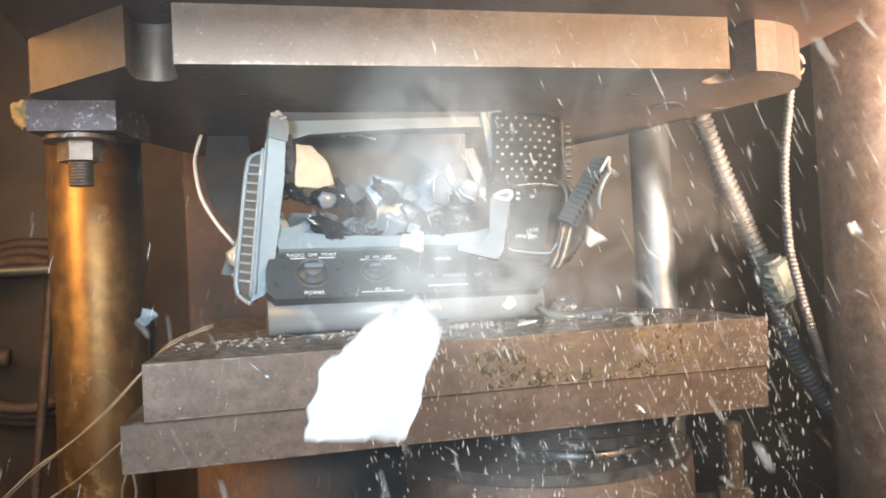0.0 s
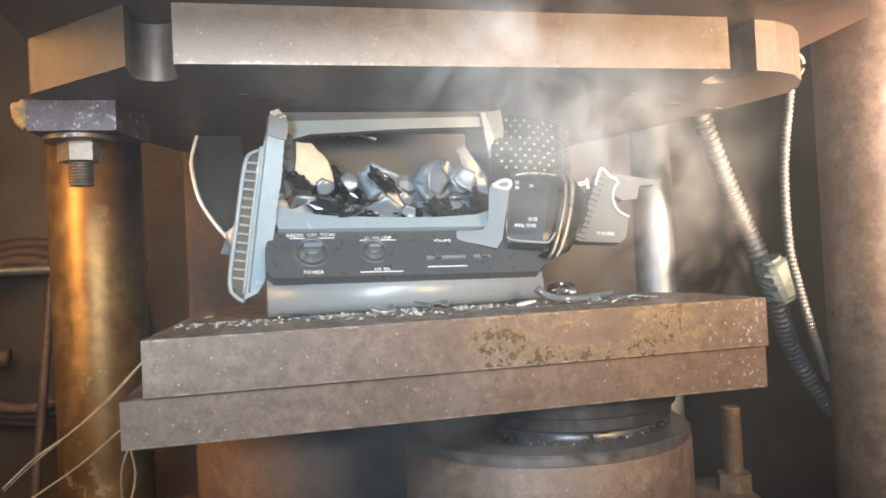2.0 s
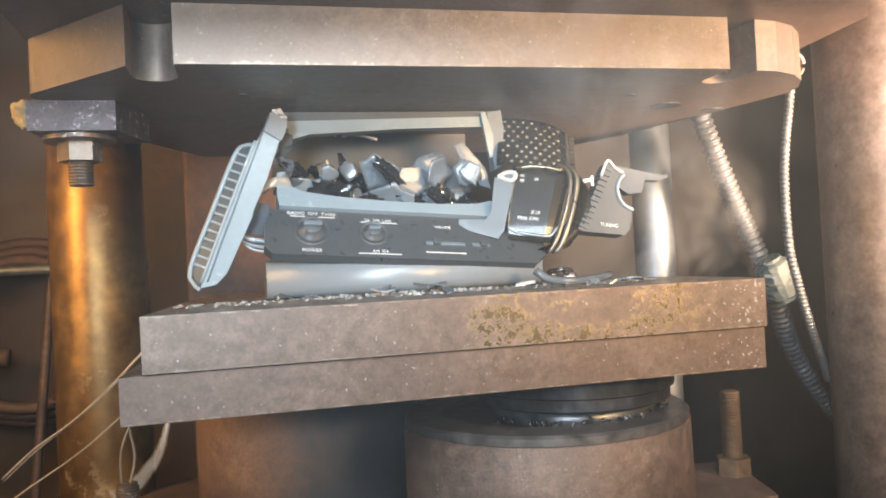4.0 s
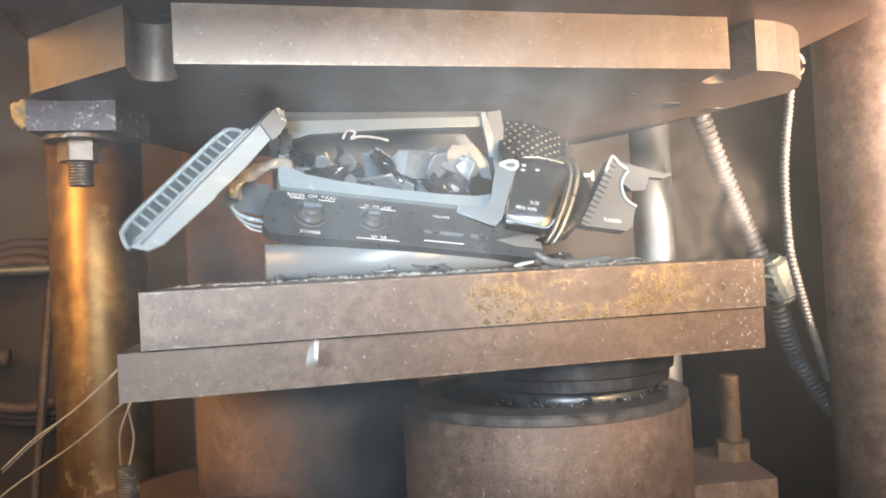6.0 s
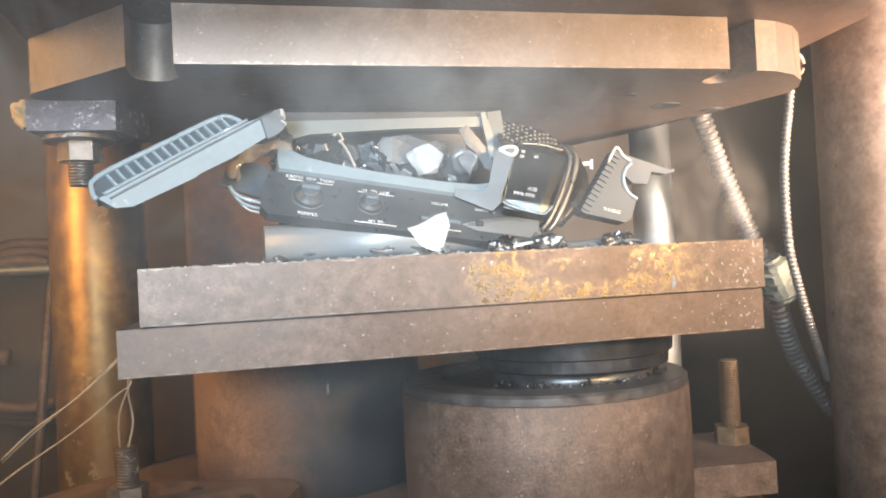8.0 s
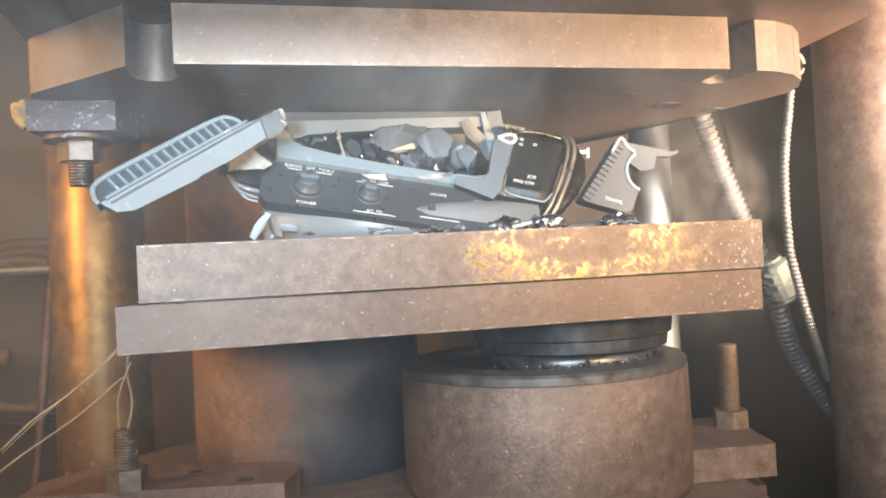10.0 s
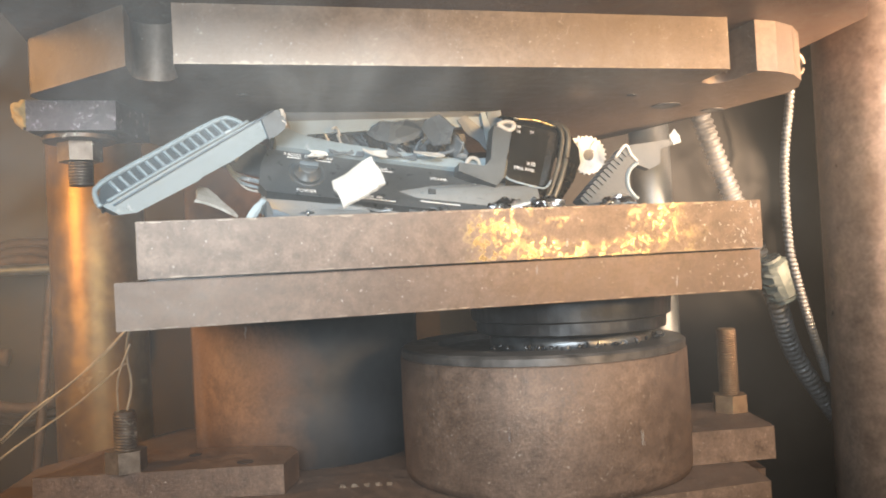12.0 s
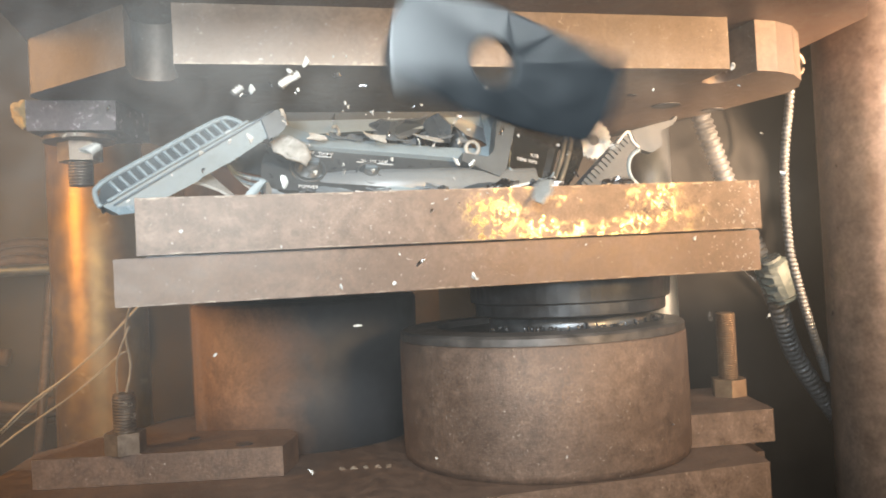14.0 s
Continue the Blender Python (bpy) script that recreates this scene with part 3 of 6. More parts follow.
    far = part("cylinder", lathe([(fr, -0.1955), (fr, -0.150), (fr, -0.075), (fr - 0.003, -0.072), (fr - 0.03, -0.072)], fx, fy, 96), M_FAR_SHADED, table, "rusty hydraulic cylinder, table shade put into its colour")
    part("head", lathe([(0.07, -0.0725), (0.07, -0.0614)], fx, fy, 48), M_BLACK, far, "black piston head")
    for o in (cyl, far):
        for p in o.data.polygons:
            p.use_smooth = abs(p.normal.z) < 0.6
    # base
    base = prism([(-0.16, 0.0157), (0.407, 0.0157), (0.420, 0.060), (0.4187, 0.0858), (0.40, 0.30), (0.36, 0.42), (-0.02, 0.42), (-0.13, 0.30)], -0.235, -0.1956)
    part("base_plate", base, M_RUST, table, "rusty cast base plate", bevel=0.002)
    part("base_ledge", prism([(0.36, 0.10), (0.452, 0.085), (0.475, 0.16), (0.45, 0.30), (0.36, 0.3)], -0.245, -0.2085), M_RUSTDARK, table, "dark rusty ledge", bevel=0.003)
    blk = part("foot_block", prism([(-0.1, 0.1625), (0.078, 0.124), (0.091, 0.162), (0.085, 0.185), (-0.055, 0.235)], -0.1953, -0.1735), M_RUST, table, "rusty bolted foot block", bevel=0.0018)
    # Drilled holes: black discs on the block paint the dark inside.
    part("hole", lathe([(0.004, -0.1733), (0.0062, -0.1730), (0.0062, -0.176)], 0.0509, 0.1443, 24), M_BLACK, blk, "black disc for the dark inside a drilled hole")
    part("hole", lathe([(0.003, -0.1733), (0.0045, -0.1730), (0.0045, -0.176)], 0.012, 0.185, 24), M_BLACK, blk, "black disc for the dark inside a drilled hole")
    bolt = part("foot_bolt", thread(0.0083, -0.1735, -0.1295, -0.0345, 0.1575, 0.0022), M_BOLT, table, "grey threaded foot bolt")
    part("nut", hexagon(0.0148, -0.1735, -0.1580, -0.0345, 0.1575, 0.3), M_BOLT, bolt, "square-shouldered grey nut", bevel=0.001)
    blk2 = part("side_block", prism([(0.372, 0.072), (0.4466, 0.0634), (0.4500, 0.072), (0.474, 0.165), (0.385, 0.18)], -0.1953, -0.1705), M_RUST, table, "rusty bolted side block", bevel=0.0018)
    bolt2 = part("side_bolt", thread(0.0082, -0.1705, -0.1000, 0.4522, 0.1290, 0.0018), M_BRASSY, table, "rusty threaded bolt")
    part("nut", hexagon(0.0148, -0.1705, -0.1560, 0.4522, 0.1290, 0.1), M_BRASSY, bolt2, "rusty hexagonal nut", bevel=0.001)
    part("cast_mark", cast_mark(), M_EDGE, table, "worn pale cast marks, unreadable")
    part("lift_ram", lathe([(0.09, -0.72), (0.09, -0.236)], 0.2, 0.22, 48), M_CHROME, table, "lift ram under the base")
    return table


def cast_mark():
    rnd = random.Random(3)
    bm = bmesh.new()
    for k in range(5):
        x, y = 0.118 + 0.0085 * k, 0.124 - 0.002 * k
        for j in range(3):
            box_bm(x + rnd.uniform(0, 0.002), x + rnd.uniform(0.004, 0.006), y + 0.003 * j, y + 0.003 * j + 0.001, -0.1957, -0.1951, bm)
    return bm


def build_wires():
    w = thing("loose_wire", "pale twin wire hanging beside the table", "wire", "loose wires")
    part("strand", tube([(0.03, 0.190, 0.012), (-0.0034, 0.187, -0.0009), (-0.0253, 0.1721, -0.0218), (-0.0495, 0.1784, -0.0464), (-0.08, 0.1862, -0.0706), (-0.105, 0.192, -0.087), (-0.130, 0.1985, -0.109)], 0.0008, 8), M_WIRE, w, smooth=True)
    part("strand", tube([(0.03, 0.192, 0.0135), (-0.0034, 0.189, 0.0012), (-0.0253, 0.1741, -0.0207), (-0.0495, 0.1804, -0.0447), (-0.08, 0.1882, -0.0712), (-0.105, 0.194, -0.0895), (-0.130, 0.2005, -0.1115)], 0.0006, 8), M_WIRE, w, smooth=True)
    w2 = thing("loose_wire", "single pale wire hanging beside the table", "wire", "loose wires")
    part("strand", tube([(-0.034, 0.1760, -0.0655), (-0.0414, 0.1768, -0.0697), (-0.0727, 0.1848, -0.0948), (-0.116, 0.1958, -0.1227), (-0.14, 0.2, -0.14)], 0.0007, 8), M_WIRE, w2, smooth=True)
    w3 = thing("loose_wire", "thin pale wire looped down to the foot bolt", "wire", "loose wires")
    part("strand", tube([(-0.005, 0.13, -0.055), (-0.0225, 0.14, -0.062), (-0.0305, 0.152, -0.085), (-0.0285, 0.157, -0.110), (-0.0330, 0.1575, -0.131)], 0.0010, 8), M_WIRE, w3, smooth=True)
    part("strand", tube([(-0.0270, 0.148, -0.080), (-0.0375, 0.154, -0.105), (-0.0385, 0.1575, -0.131)], 0.0008, 8), M_WIRE, w3, smooth=True)
    return w, w2, w3


# ---------- crushed portable television ----------
FRONT_ROWS = [(0, 0.1058, 0.118, 0.0447, 1.1), (1, 0.1062, 0.118, 0.0526, 1.1), (1.5, 0.1059, 0.118, 0.0556, 1.3), (2.5, 0.1063, 0.118, 0.0639, 2.1), (3, 0.1065, 0.118, 0.068, 3.1), (5.5, 0.1065, 0.118, 0.0856, 7.1), (6.5, 0.1064, 0.118, 0.0923, 8.5), (7.5, 0.106, 0.118, 0.1002, 9.2), (8, 0.1056, 0.118, 0.1019, 9.6), (10.5, 0.1049, 0.118, 0.1128, 10.1), (11, 0.1047, 0.118, 0.1157, 9.8), (12, 0.1052, 0.118, 0.1187, 8.1), (12.5, 0.1057, 0.118, 0.1195, 7.6), (14, 0.1062, 0.118, 0.1216, 5.6)]
SIDE_ROWS = [(0, 0.0851, 0.12, 0.159, 7.0), (1.5, 0.0843, 0.12, 0.1598, 7.5), (2.5, 0.0852, 0.12, 0.1606, 12.0), (3, 0.0852, 0.12, 0.161, 16.0), (5.3, 0.0846, 0.105, 0.1582, 31.0), (5.5, 0.0846, 0.103, 0.1579, 33.0), (5.7, 0.0845, 0.102, 0.1576, 36.5), (6.0, 0.0844, 0.1, 0.1572, 45.5), (6.5, 0.0846, 0.095, 0.1563, 53.0), (7, 0.0845, 0.092, 0.1549, 55.0), (7.5, 0.0843, 0.088, 0.1542, 61.0), (8, 0.0843, 0.087, 0.154, 61.5), (10.5, 0.0842, 0.086, 0.1538, 60.0), (12.5, 0.0846, 0.086, 0.1538, 59.5), (14, 0.0846, 0.086, 0.1538, 59.5)]
DIAL_ROWS = [(0, 0.2635, 0.125, 0.0973, 2.4), (1, 0.2642, 0.125, 0.1013, 2.4), (1.5, 0.2629, 0.125, 0.1036, 2.4), (2.5, 0.2631, 0.125, 0.1077, 3.4), (3, 0.2646, 0.125, 0.1094, 4.4), (5.5, 0.2684, 0.125, 0.1179, 9.4), (6.5, 0.2688, 0.125, 0.1242, 11.4), (7.5, 0.2696, 0.125, 0.1301, 12.4), (8, 0.2683, 0.125, 0.1324, 12.4), (10.5, 0.2685, 0.125, 0.1454, 11.4), (11, 0.2692, 0.125, 0.149, 10.4), (12, 0.2694, 0.125, 0.1522, 10.4), (12.5, 0.2704, 0.125, 0.1545, 10.4), (14, 0.2731, 0.125, 0.159, 11.4)]
TUNER_ROWS = [(0, 0.3367, 0.13, 0.1254, 18), (1.0, 0.3400, 0.13, 0.121, 20), (1.2, 0.3445, 0.13, 0.1168, 22), (1.5, 0.3457, 0.13, 0.1158, 23), (2.5, 0.3503, 0.13, 0.1167, 25), (3, 0.3519, 0.13, 0.119, 26), (5.5, 0.3573, 0.13, 0.1245, 28), (6.5, 0.3595, 0.13, 0.1273, 30), (7.5, 0.3608, 0.13, 0.1315, 32), (8, 0.3624, 0.13, 0.1329, 33), (10.5, 0.3748, 0.13, 0.1412, 36), (11, 0.3768, 0.13, 0.1412, 37), (12.5, 0.3763, 0.13, 0.1326, 44), (14, 0.3787, 0.13, 0.1459, 44)]
GEAR_ROWS = [(0, 0.290, 0.175, 0.085, 0), (8, 0.290, 0.175, 0.115, 0), (10.5, 0.300, 0.170, 0.1307, 0), (11, 0.312, 0.155, 0.1331, 10), (11.5, 0.318, 0.158, 0.1330, 20), (12.0, 0.3440, 0.15, 0.1328, 38), (12.5, 0.3477, 0.15, 0.1327, 50), (14, 0.3495, 0.15, 0.1457, 90)]

GRILLE_TALL = 0.064

FACE = Matrix.Rotation(math.pi / 2, 4, "X")


def print_at(x, y, z):
    return Matrix.Translation((x, y, z)) @ FACE


def dial_face():
    """A window that curves back at its top and right edges."""
    bm = bmesh.new()
    xs = [0.000, 0.004, 0.012, 0.022, 0.031, 0.037, 0.0405]
    zs = [0.013, 0.010, 0.004, -0.010, -0.025, -0.038, -0.046, -0.050]
    rows = []
    for z in zs:
        row = []
        for x in xs:
            y = 0.004 * max(0, (x - 0.030) / 0.011) ** 2 + 0.006 * max(0, (z - 0.004) / 0.009) ** 2 + 0.003 * max(0, (-z - 0.042) / 0.008) ** 2
            row.append(bm.verts.new((x * (1 - 0.0035 / 0.04 * max(0, -z) / 0.02) + 0.001, y, z)))
        rows.append(row)
    for a, b in zip(rows, rows[1:]):
        for i in range(len(xs) - 1):
            bm.faces.new((a[i], a[i + 1], b[i + 1], b[i]))
    bmesh.ops.solidify(bm, geom=list(bm.faces), thickness=-0.004)
    return bm


def build_television():
    tv = thing("portable_television", "crushed dark grey portable television with radio dial", "television")
    rnd = random.Random(21)
    made = {}
    # top edge of the front, pressed against the upper plate
    top = part("top_frame", prism([(0.0850, 0.1722), (0.2655, 0.1722), (0.2655, 0.1670), (0.252, 0.1640), (0.11, 0.1625), (0.0870, 0.1650)], 0.158, 0.185, "y"), M_CASE, tv, "dark grey top frame bent under the plate", bevel=0.0012)
    part("bezel", prism([(0.0900, 0.1640), (0.2560, 0.1668), (0.2620, 0.1600), (0.2520, 0.1585), (0.180, 0.1570), (0.110, 0.1535), (0.0980, 0.1500)], 0.152, 0.166, "y"), M_GREY, top, "pale grey screen bezel, upper bar", bevel=0.0014)
    part("shell", prism([(0.083, 0.1722), (0.27, 0.1722), (0.27, 0.128), (0.20, 0.110), (0.085, 0.118)], 0.27, 0.278, "y"), M_CASE, tv, "dark inner case panel", bevel=0.001)
    # bottom bar on the table
    bar = bmesh.new()
    prism([(0.118, 0.001), (0.1135, 0.004), (0.1115, 0.009), (0.1115, 0.018), (0.1140, 0.0235), (0.1195, 0.0275), (0.128, 0.0290), (0.20, 0.0290), (0.20, 0.001)], 0.0722, 0.283, "x", bar)
    made["bar"] = part("bottom_bar", bar, M_FOOT, tv, "satin grey rounded bottom edge of the case", bevel=0.002, segs=3)
    for p in made["bar"].data.polygons:
        p.use_smooth = abs(p.normal.x) < 0.5
    back = part("rear_shell", prism([(0.08, 0.0), (0.30, 0.0), (0.30, 0.055), (0.2, 0.048), (0.09, 0.06)], 0.235, 0.243, "y"), M_CASE, tv, "dark lower case panel")
    made["rear"] = back
    # control panel with the lower bezel
    panel = part("control_panel", prism([(-0.034, 0.004), (-0.030, 0.0165), (0.181, 0.0165), (0.181, -0.010), (0.172, -0.0172), (-0.028, -0.0172), (-0.034, -0.012)], 0.0, 0.009, "y", None, 1.22), M_PANEL, tv, "black control panel with white markings", bevel=0.001)
    made["panel"] = panel
    bez = bmesh.new()
    prism([(-0.0265, 0.0434), (-0.0195, 0.045), (-0.0160, 0.0330), (-0.006, 0.0290), (0.02, 0.0264), (0.06, 0.0250), (0.1, 0.0250), (0.13, 0.0268), (0.142, 0.0300), (0.15, 0.0270), (0.15, 0.0168), (-0.024, 0.0168), (-0.026, 0.025)], -0.004, 0.012, "y", bez, 1.22)
    part("bezel", bez, M_GREY, panel, "pale grey screen bezel, broken lower bar", bevel=0.0016)
    # Inner slope in the darker twin material, so its shade is painted.
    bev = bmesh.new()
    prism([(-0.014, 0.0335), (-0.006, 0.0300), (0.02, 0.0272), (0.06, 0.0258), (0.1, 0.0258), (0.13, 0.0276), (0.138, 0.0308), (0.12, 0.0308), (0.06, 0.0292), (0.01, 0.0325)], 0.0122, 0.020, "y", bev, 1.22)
    part("inner_bevel", bev, M_GROOVE, panel, "inner slope of the bezel, its shade put into the colour")
    for kx, kr in ((0.0, 0.0132), (0.046, 0.0108)):
        dish = lathe([(kr * 0.66, -0.0002), (kr * 0.70, 0.0002), (kr * 0.92, 0.0010), (kr, 0.0016), (kr * 1.05, 0.0002), (kr * 1.05, -0.0012)], 0, 0, 40)
        dish.transform(Matrix.Translation((kx, 0, 0.001)) @ FACE)
        part("knob_surround", dish, M_CASE, panel, "dark dished knob surround", smooth=True)
    knob = lathe([(0.0105, 0.0), (0.0100, 0.0016), (0.0078, 0.0020), (0.0068, 0.0070), (0.0060, 0.0076)], 0, 0, 36)
    knob.transform(Matrix.Translation((0, 0, 0.001)) @ FACE)
    k = part("knob", knob, M_CASE, panel, "dark round power knob", smooth=True)
    part("grip", box_bm(-0.0068, 0.0068, -0.0105, -0.0070, -0.001, 0.003), M_GROOVE, k, "raised knob grip", bevel=0.0008)
    knob2 = lathe([(0.0085, 0.0), (0.0082, 0.0014), (0.0060, 0.0018), (0.0055, 0.0050), (0.0050, 0.0054)], 0, 0, 32)
    knob2.transform(Matrix.Translation((0.046, 0, 0.0015)) @ FACE)
    k2 = part("knob", knob2, M_CASE, panel, "dark round band knob", smooth=True)
    part("grip", box_bm(0.0415, 0.0505, -0.0080, -0.0050, 0.0, 0.003), M_GROOVE, k2, "raised knob grip", bevel=0.0008)
    for x in (0.085, 0.122):
        part("slider_slot", box_bm(x, x + 0.031 if x < 0.1 else x + 0.014, -0.0012, 0.003, -0.0075, -0.0045), M_GROOVE, panel, "pale slider slot", bevel=0.0005)
        part("slider", box_bm(x + 0.006, x + 0.012, -0.003, 0.001, -0.0075, -0.003), M_CASE, panel, "slider button", bevel=0.0006)
    part("rule", box_bm(0.0850, 0.116, -0.0006, 0.001, -0.0148, -0.0141), M_PRINT, panel)
    part("rule", box_bm(0.0360, 0.064, -0.0006, 0.001, 0.0112, 0.0117), M_PRINT, panel)
    part("rule", box_bm(-0.0160, 0.0170, -0.0006, 0.001, 0.0139, 0.0144), M_PRINT, panel)
    part("rule", box_bm(0.0340, 0.066, -0.0006, 0.001, -0.0181, -0.0176), M_PRINT, panel)
    for words, x, z, s in (("RADIO  OFF  TV/AV", 0, 0.0128, 0.0042), ("POWER", 0, -0.0150, 0.0042), ("VL  VH  UHF", 0.050, 0.0100, 0.0038), ("AM  FM", 0.050, -0.0138, 0.0036), ("VOLUME", 0.100, 0.0072, 0.0034), ("EARPHONE", 0.137, 0.0068, 0.0032)):
        lettering("print", words, s, print_at(x, -0.0004, z * 1.22), M_PRINT, panel, "white printed word")
    liner = tube([(0.0890, 0.150, 0.155), (0.0925, 0.146, 0.146), (0.0880, 0.149, 0.136), (0.0935, 0.146, 0.127), (0.0890, 0.150, 0.116), (0.0910, 0.148, 0.105)], 0.0045, 10)
    for v in liner.verts:
        v.co += 0.004 * Vector((noise.noise(v.co * 170), noise.noise(v.co * 170 + Vector((9, 0, 0))), noise.noise(v.co * 170 + Vector((0, 9, 0)))))
    part("torn_liner", liner, M_DGLASS, tv, "crumpled glossy black liner at the torn edge", smooth=False)
    # ribbed side strip
    side = part("side_strip", prism([(-0.004, 0.002), (0.002, 0.004), (0.0070, -0.002), (0.0090, -0.045), (0.0080, -0.070), (0.0088, -0.074), (0.0062, -0.119), (0.0020, -0.129), (-0.0075, -0.135), (-0.0080, -0.030)], 0.0, 0.010, "y"), M_GREY, tv, "grey ribbed side strip of the case, torn free", bevel=0.0014)
    made["side"] = side
    for k, (x, z, w) in enumerate(((0.0, 0.004, 0.0040), (0.004, 0.002, 0.003), (-0.003, 0.003, 0.0025))):
        bit = shard_bm(w * 2, 0.0015, rnd, 7, 1.4)
        bit.transform(Matrix.Translation((x, 0.001 - 0.002 * k, z)))
        part("torn_bit", bit, M_LIGHT, side, "white torn plastic bit")
    part("rib_frame", prism([(-0.0082, -0.024), (-0.0082, -0.131), (-0.0140, -0.129), (-0.0205, -0.121), (-0.0195, -0.036), (-0.0165, -0.027)], 0.0035, 0.0095, "y"), M_LEG, side, "recessed grille panel", bevel=0.0008)
    part("rail", tube([(-0.0075, 0.002, -0.024), (-0.0165, 0.003, -0.0265), (-0.0205, 0.003, -0.036), (-0.0212, 0.003, -0.080), (-0.0210, 0.003, -0.121), (-0.0140, 0.002, -0.1300), (-0.0075, 0.0, -0.132)], 0.0016, 8), M_GREY, side, "rounded grille border", smooth=True)
    part("rail", tube([(-0.0085, -0.0002, -0.022), (-0.0088, -0.0004, -0.080), (-0.0082, -0.0004, -0.131)], 0.0012, 8), M_GREY, side, "raised line", smooth=True)
    part("rail", tube([(-0.0055, -0.0002, -0.004), (-0.0052, -0.0004, -0.070), (-0.0045, -0.0004, -0.129)], 0.0007, 8), M_GROOVE, side, "groove line", smooth=True)
    part("end_cap", prism([(-0.0060, 0.0010), (-0.0030, 0.0032), (0.0040, 0.0036), (0.0080, 0.0), (0.0094, -0.0080), (0.0086, -0.0150), (-0.0050, -0.0130)], -0.0022, 0.0115, "y"), M_SLATE, side, "darker rounded end cap of the strip", bevel=0.0016)
    rib = box_bm(-0.0190, -0.0092, 0.0012, 0.0060, -0.0009, 0.0009)
    bmesh.ops.bevel(rib, geom=list(rib.edges), offset=0.0004, segments=1, affect="EDGES")
    first = part("rib", rib, M_GREY, side)
    first.matrix_basis = Matrix.Translation((0, 0, -0.0345))
    for i in range(1, 14):
        o = new("rib", first.data)
        o.parent = side
        o.matrix_basis = Matrix.Translation((0, 0, -0.0345 - 0.0066 * i))
    fold = Matrix.Translation((-0.0085, 0.0, 0.0)) @ Matrix.Rotation(radians(-38), 4, "Z") @ Matrix.Diagonal((1.15, 1, 1.03, 1)) @ Matrix.Translation((0.0085, 0.0, 0.0))
    for me in {o.data for o in side.children if o.name.startswith("rib") or (o.name.startswith("rail") and min(v.co.x for v in o.data.vertices) < -0.015)}:
        me.transform(fold)
    # radio dial with the rounded case corner
    dial = part("radio_dial", dial_face(), M_DIAL, tv, "glossy black radio dial with numerals", smooth=False)
    made["dial"] = dial
    for off, m, w in ((0.0, M_TRIM, 0.0017), (0.0046, M_TRIM, 0.0020)):
        part("trim", tube([(0.034 + off, 0.006, 0.015), (0.0395 + off, 0.0015, 0.010), (0.0425 + off, 0.0005, 0.000), (0.0400 + off, 0.0005, -0.024), (0.0345 + off, 0.001, -0.048), (0.0300 + off, 0.003, -0.058)], w, 8), m, dial, "brass-coloured trim line", smooth=True)
    part("border", tube([(0.0345, -0.0006, -0.0380), (0.0310, -0.0010, -0.0445), (0.0260, -0.0012, -0.0460), (0.0060, -0.0012, -0.0440), (0.0010, -0.0008, -0.0410)], 0.0008, 6), M_GREY, dial, "pale border line", smooth=True)
    part("border", tube([(0.0045, -0.0004, 0.004), (0.0020, -0.0008, -0.01), (0.0005, -0.0008, -0.0410)], 0.0004, 6), M_GOLD, dial, "thin brass border line", smooth=True)
    # Highlight on the curved dial top, modelled as a thin brass bar.
    part("highlight_bar", tube([(0.004, -0.0006, 0.0085), (0.020, -0.0008, 0.0105), (0.037, 0.0, 0.0085)], 0.0015, 8), M_GOLD, dial, "thin brass bar as the highlight along the dial's upper curve", smooth=True)
    corner = bmesh.new()
    prof = [(0.0445, 0.012), (0.0500, 0.004), (0.0560, -0.006), (0.0575, -0.018), (0.0530, -0.034), (0.0440, -0.052), (0.0340, -0.058)]
    rings = []
    for k in range(7):
        f = k / 6
        rings.append([corner.verts.new((x - 0.016 * (1 - math.cos(f * 1.2)) + (0.010 * f if i in (2, 3, 4) else 0.004 * f), 0.002 + 0.034 * f, z * (1 - 0.12 * f))) for i, (x, z) in enumerate(prof)])
    inner = [corner.verts.new((x - 0.012, 0.004, z * 0.96)) for x, z in prof]
    rings.insert(0, inner)
    for a, b in zip(rings, rings[1:]):
        for i in range(len(prof) - 1):
            corner.faces.new((a[i], a[i + 1], b[i + 1], b[i]))
    bmesh.ops.solidify(corner, geom=list(corner.faces), thickness=0.0012)
    part("case_edge", corner, M_BARREL, dial, "dark rounded case corner", smooth=True)
    leg = bmesh.new()
    prism([(-0.0110, -0.0010), (-0.003, 0.0030), (0.0035, 0.0035), (0.0025, -0.004), (-0.0020, -0.044), (-0.0060, -0.051), (-0.0340, -0.044), (-0.0340, -0.037), (-0.0160, -0.0365), (-0.0118, -0.030), (-0.0115, -0.010)], -0.004, 0.010, "y", leg)
    part("bezel_leg", leg, M_LEG, dial, "grey hollow bezel leg snapped off", bevel=0.0012)
    part("broken_tab", tube([(-0.0085, -0.0045, -0.0006), (-0.0030, -0.0045, 0.0030), (0.0025, -0.0045, 0.0034), (0.0035, -0.0045, -0.0005), (0.0000, -0.0045, -0.0034), (-0.0085, -0.0045, -0.0006)], 0.0016, 8), M_LIGHT, dial, "white broken plastic rim")
    for words, x, z, s in (("90", 0.0085, 0.0015, 0.0034), ("88", 0.0085, -0.0025, 0.0034), ("54", 0.0185, -0.0010, 0.0034), ("X10", 0.0190, -0.0285, 0.0042), ("MHz KHz", 0.0140, -0.0335, 0.0042)):
        lettering("print", words, s, print_at(x, -0.0006, z), M_PRINT, dial, "white dial numerals")
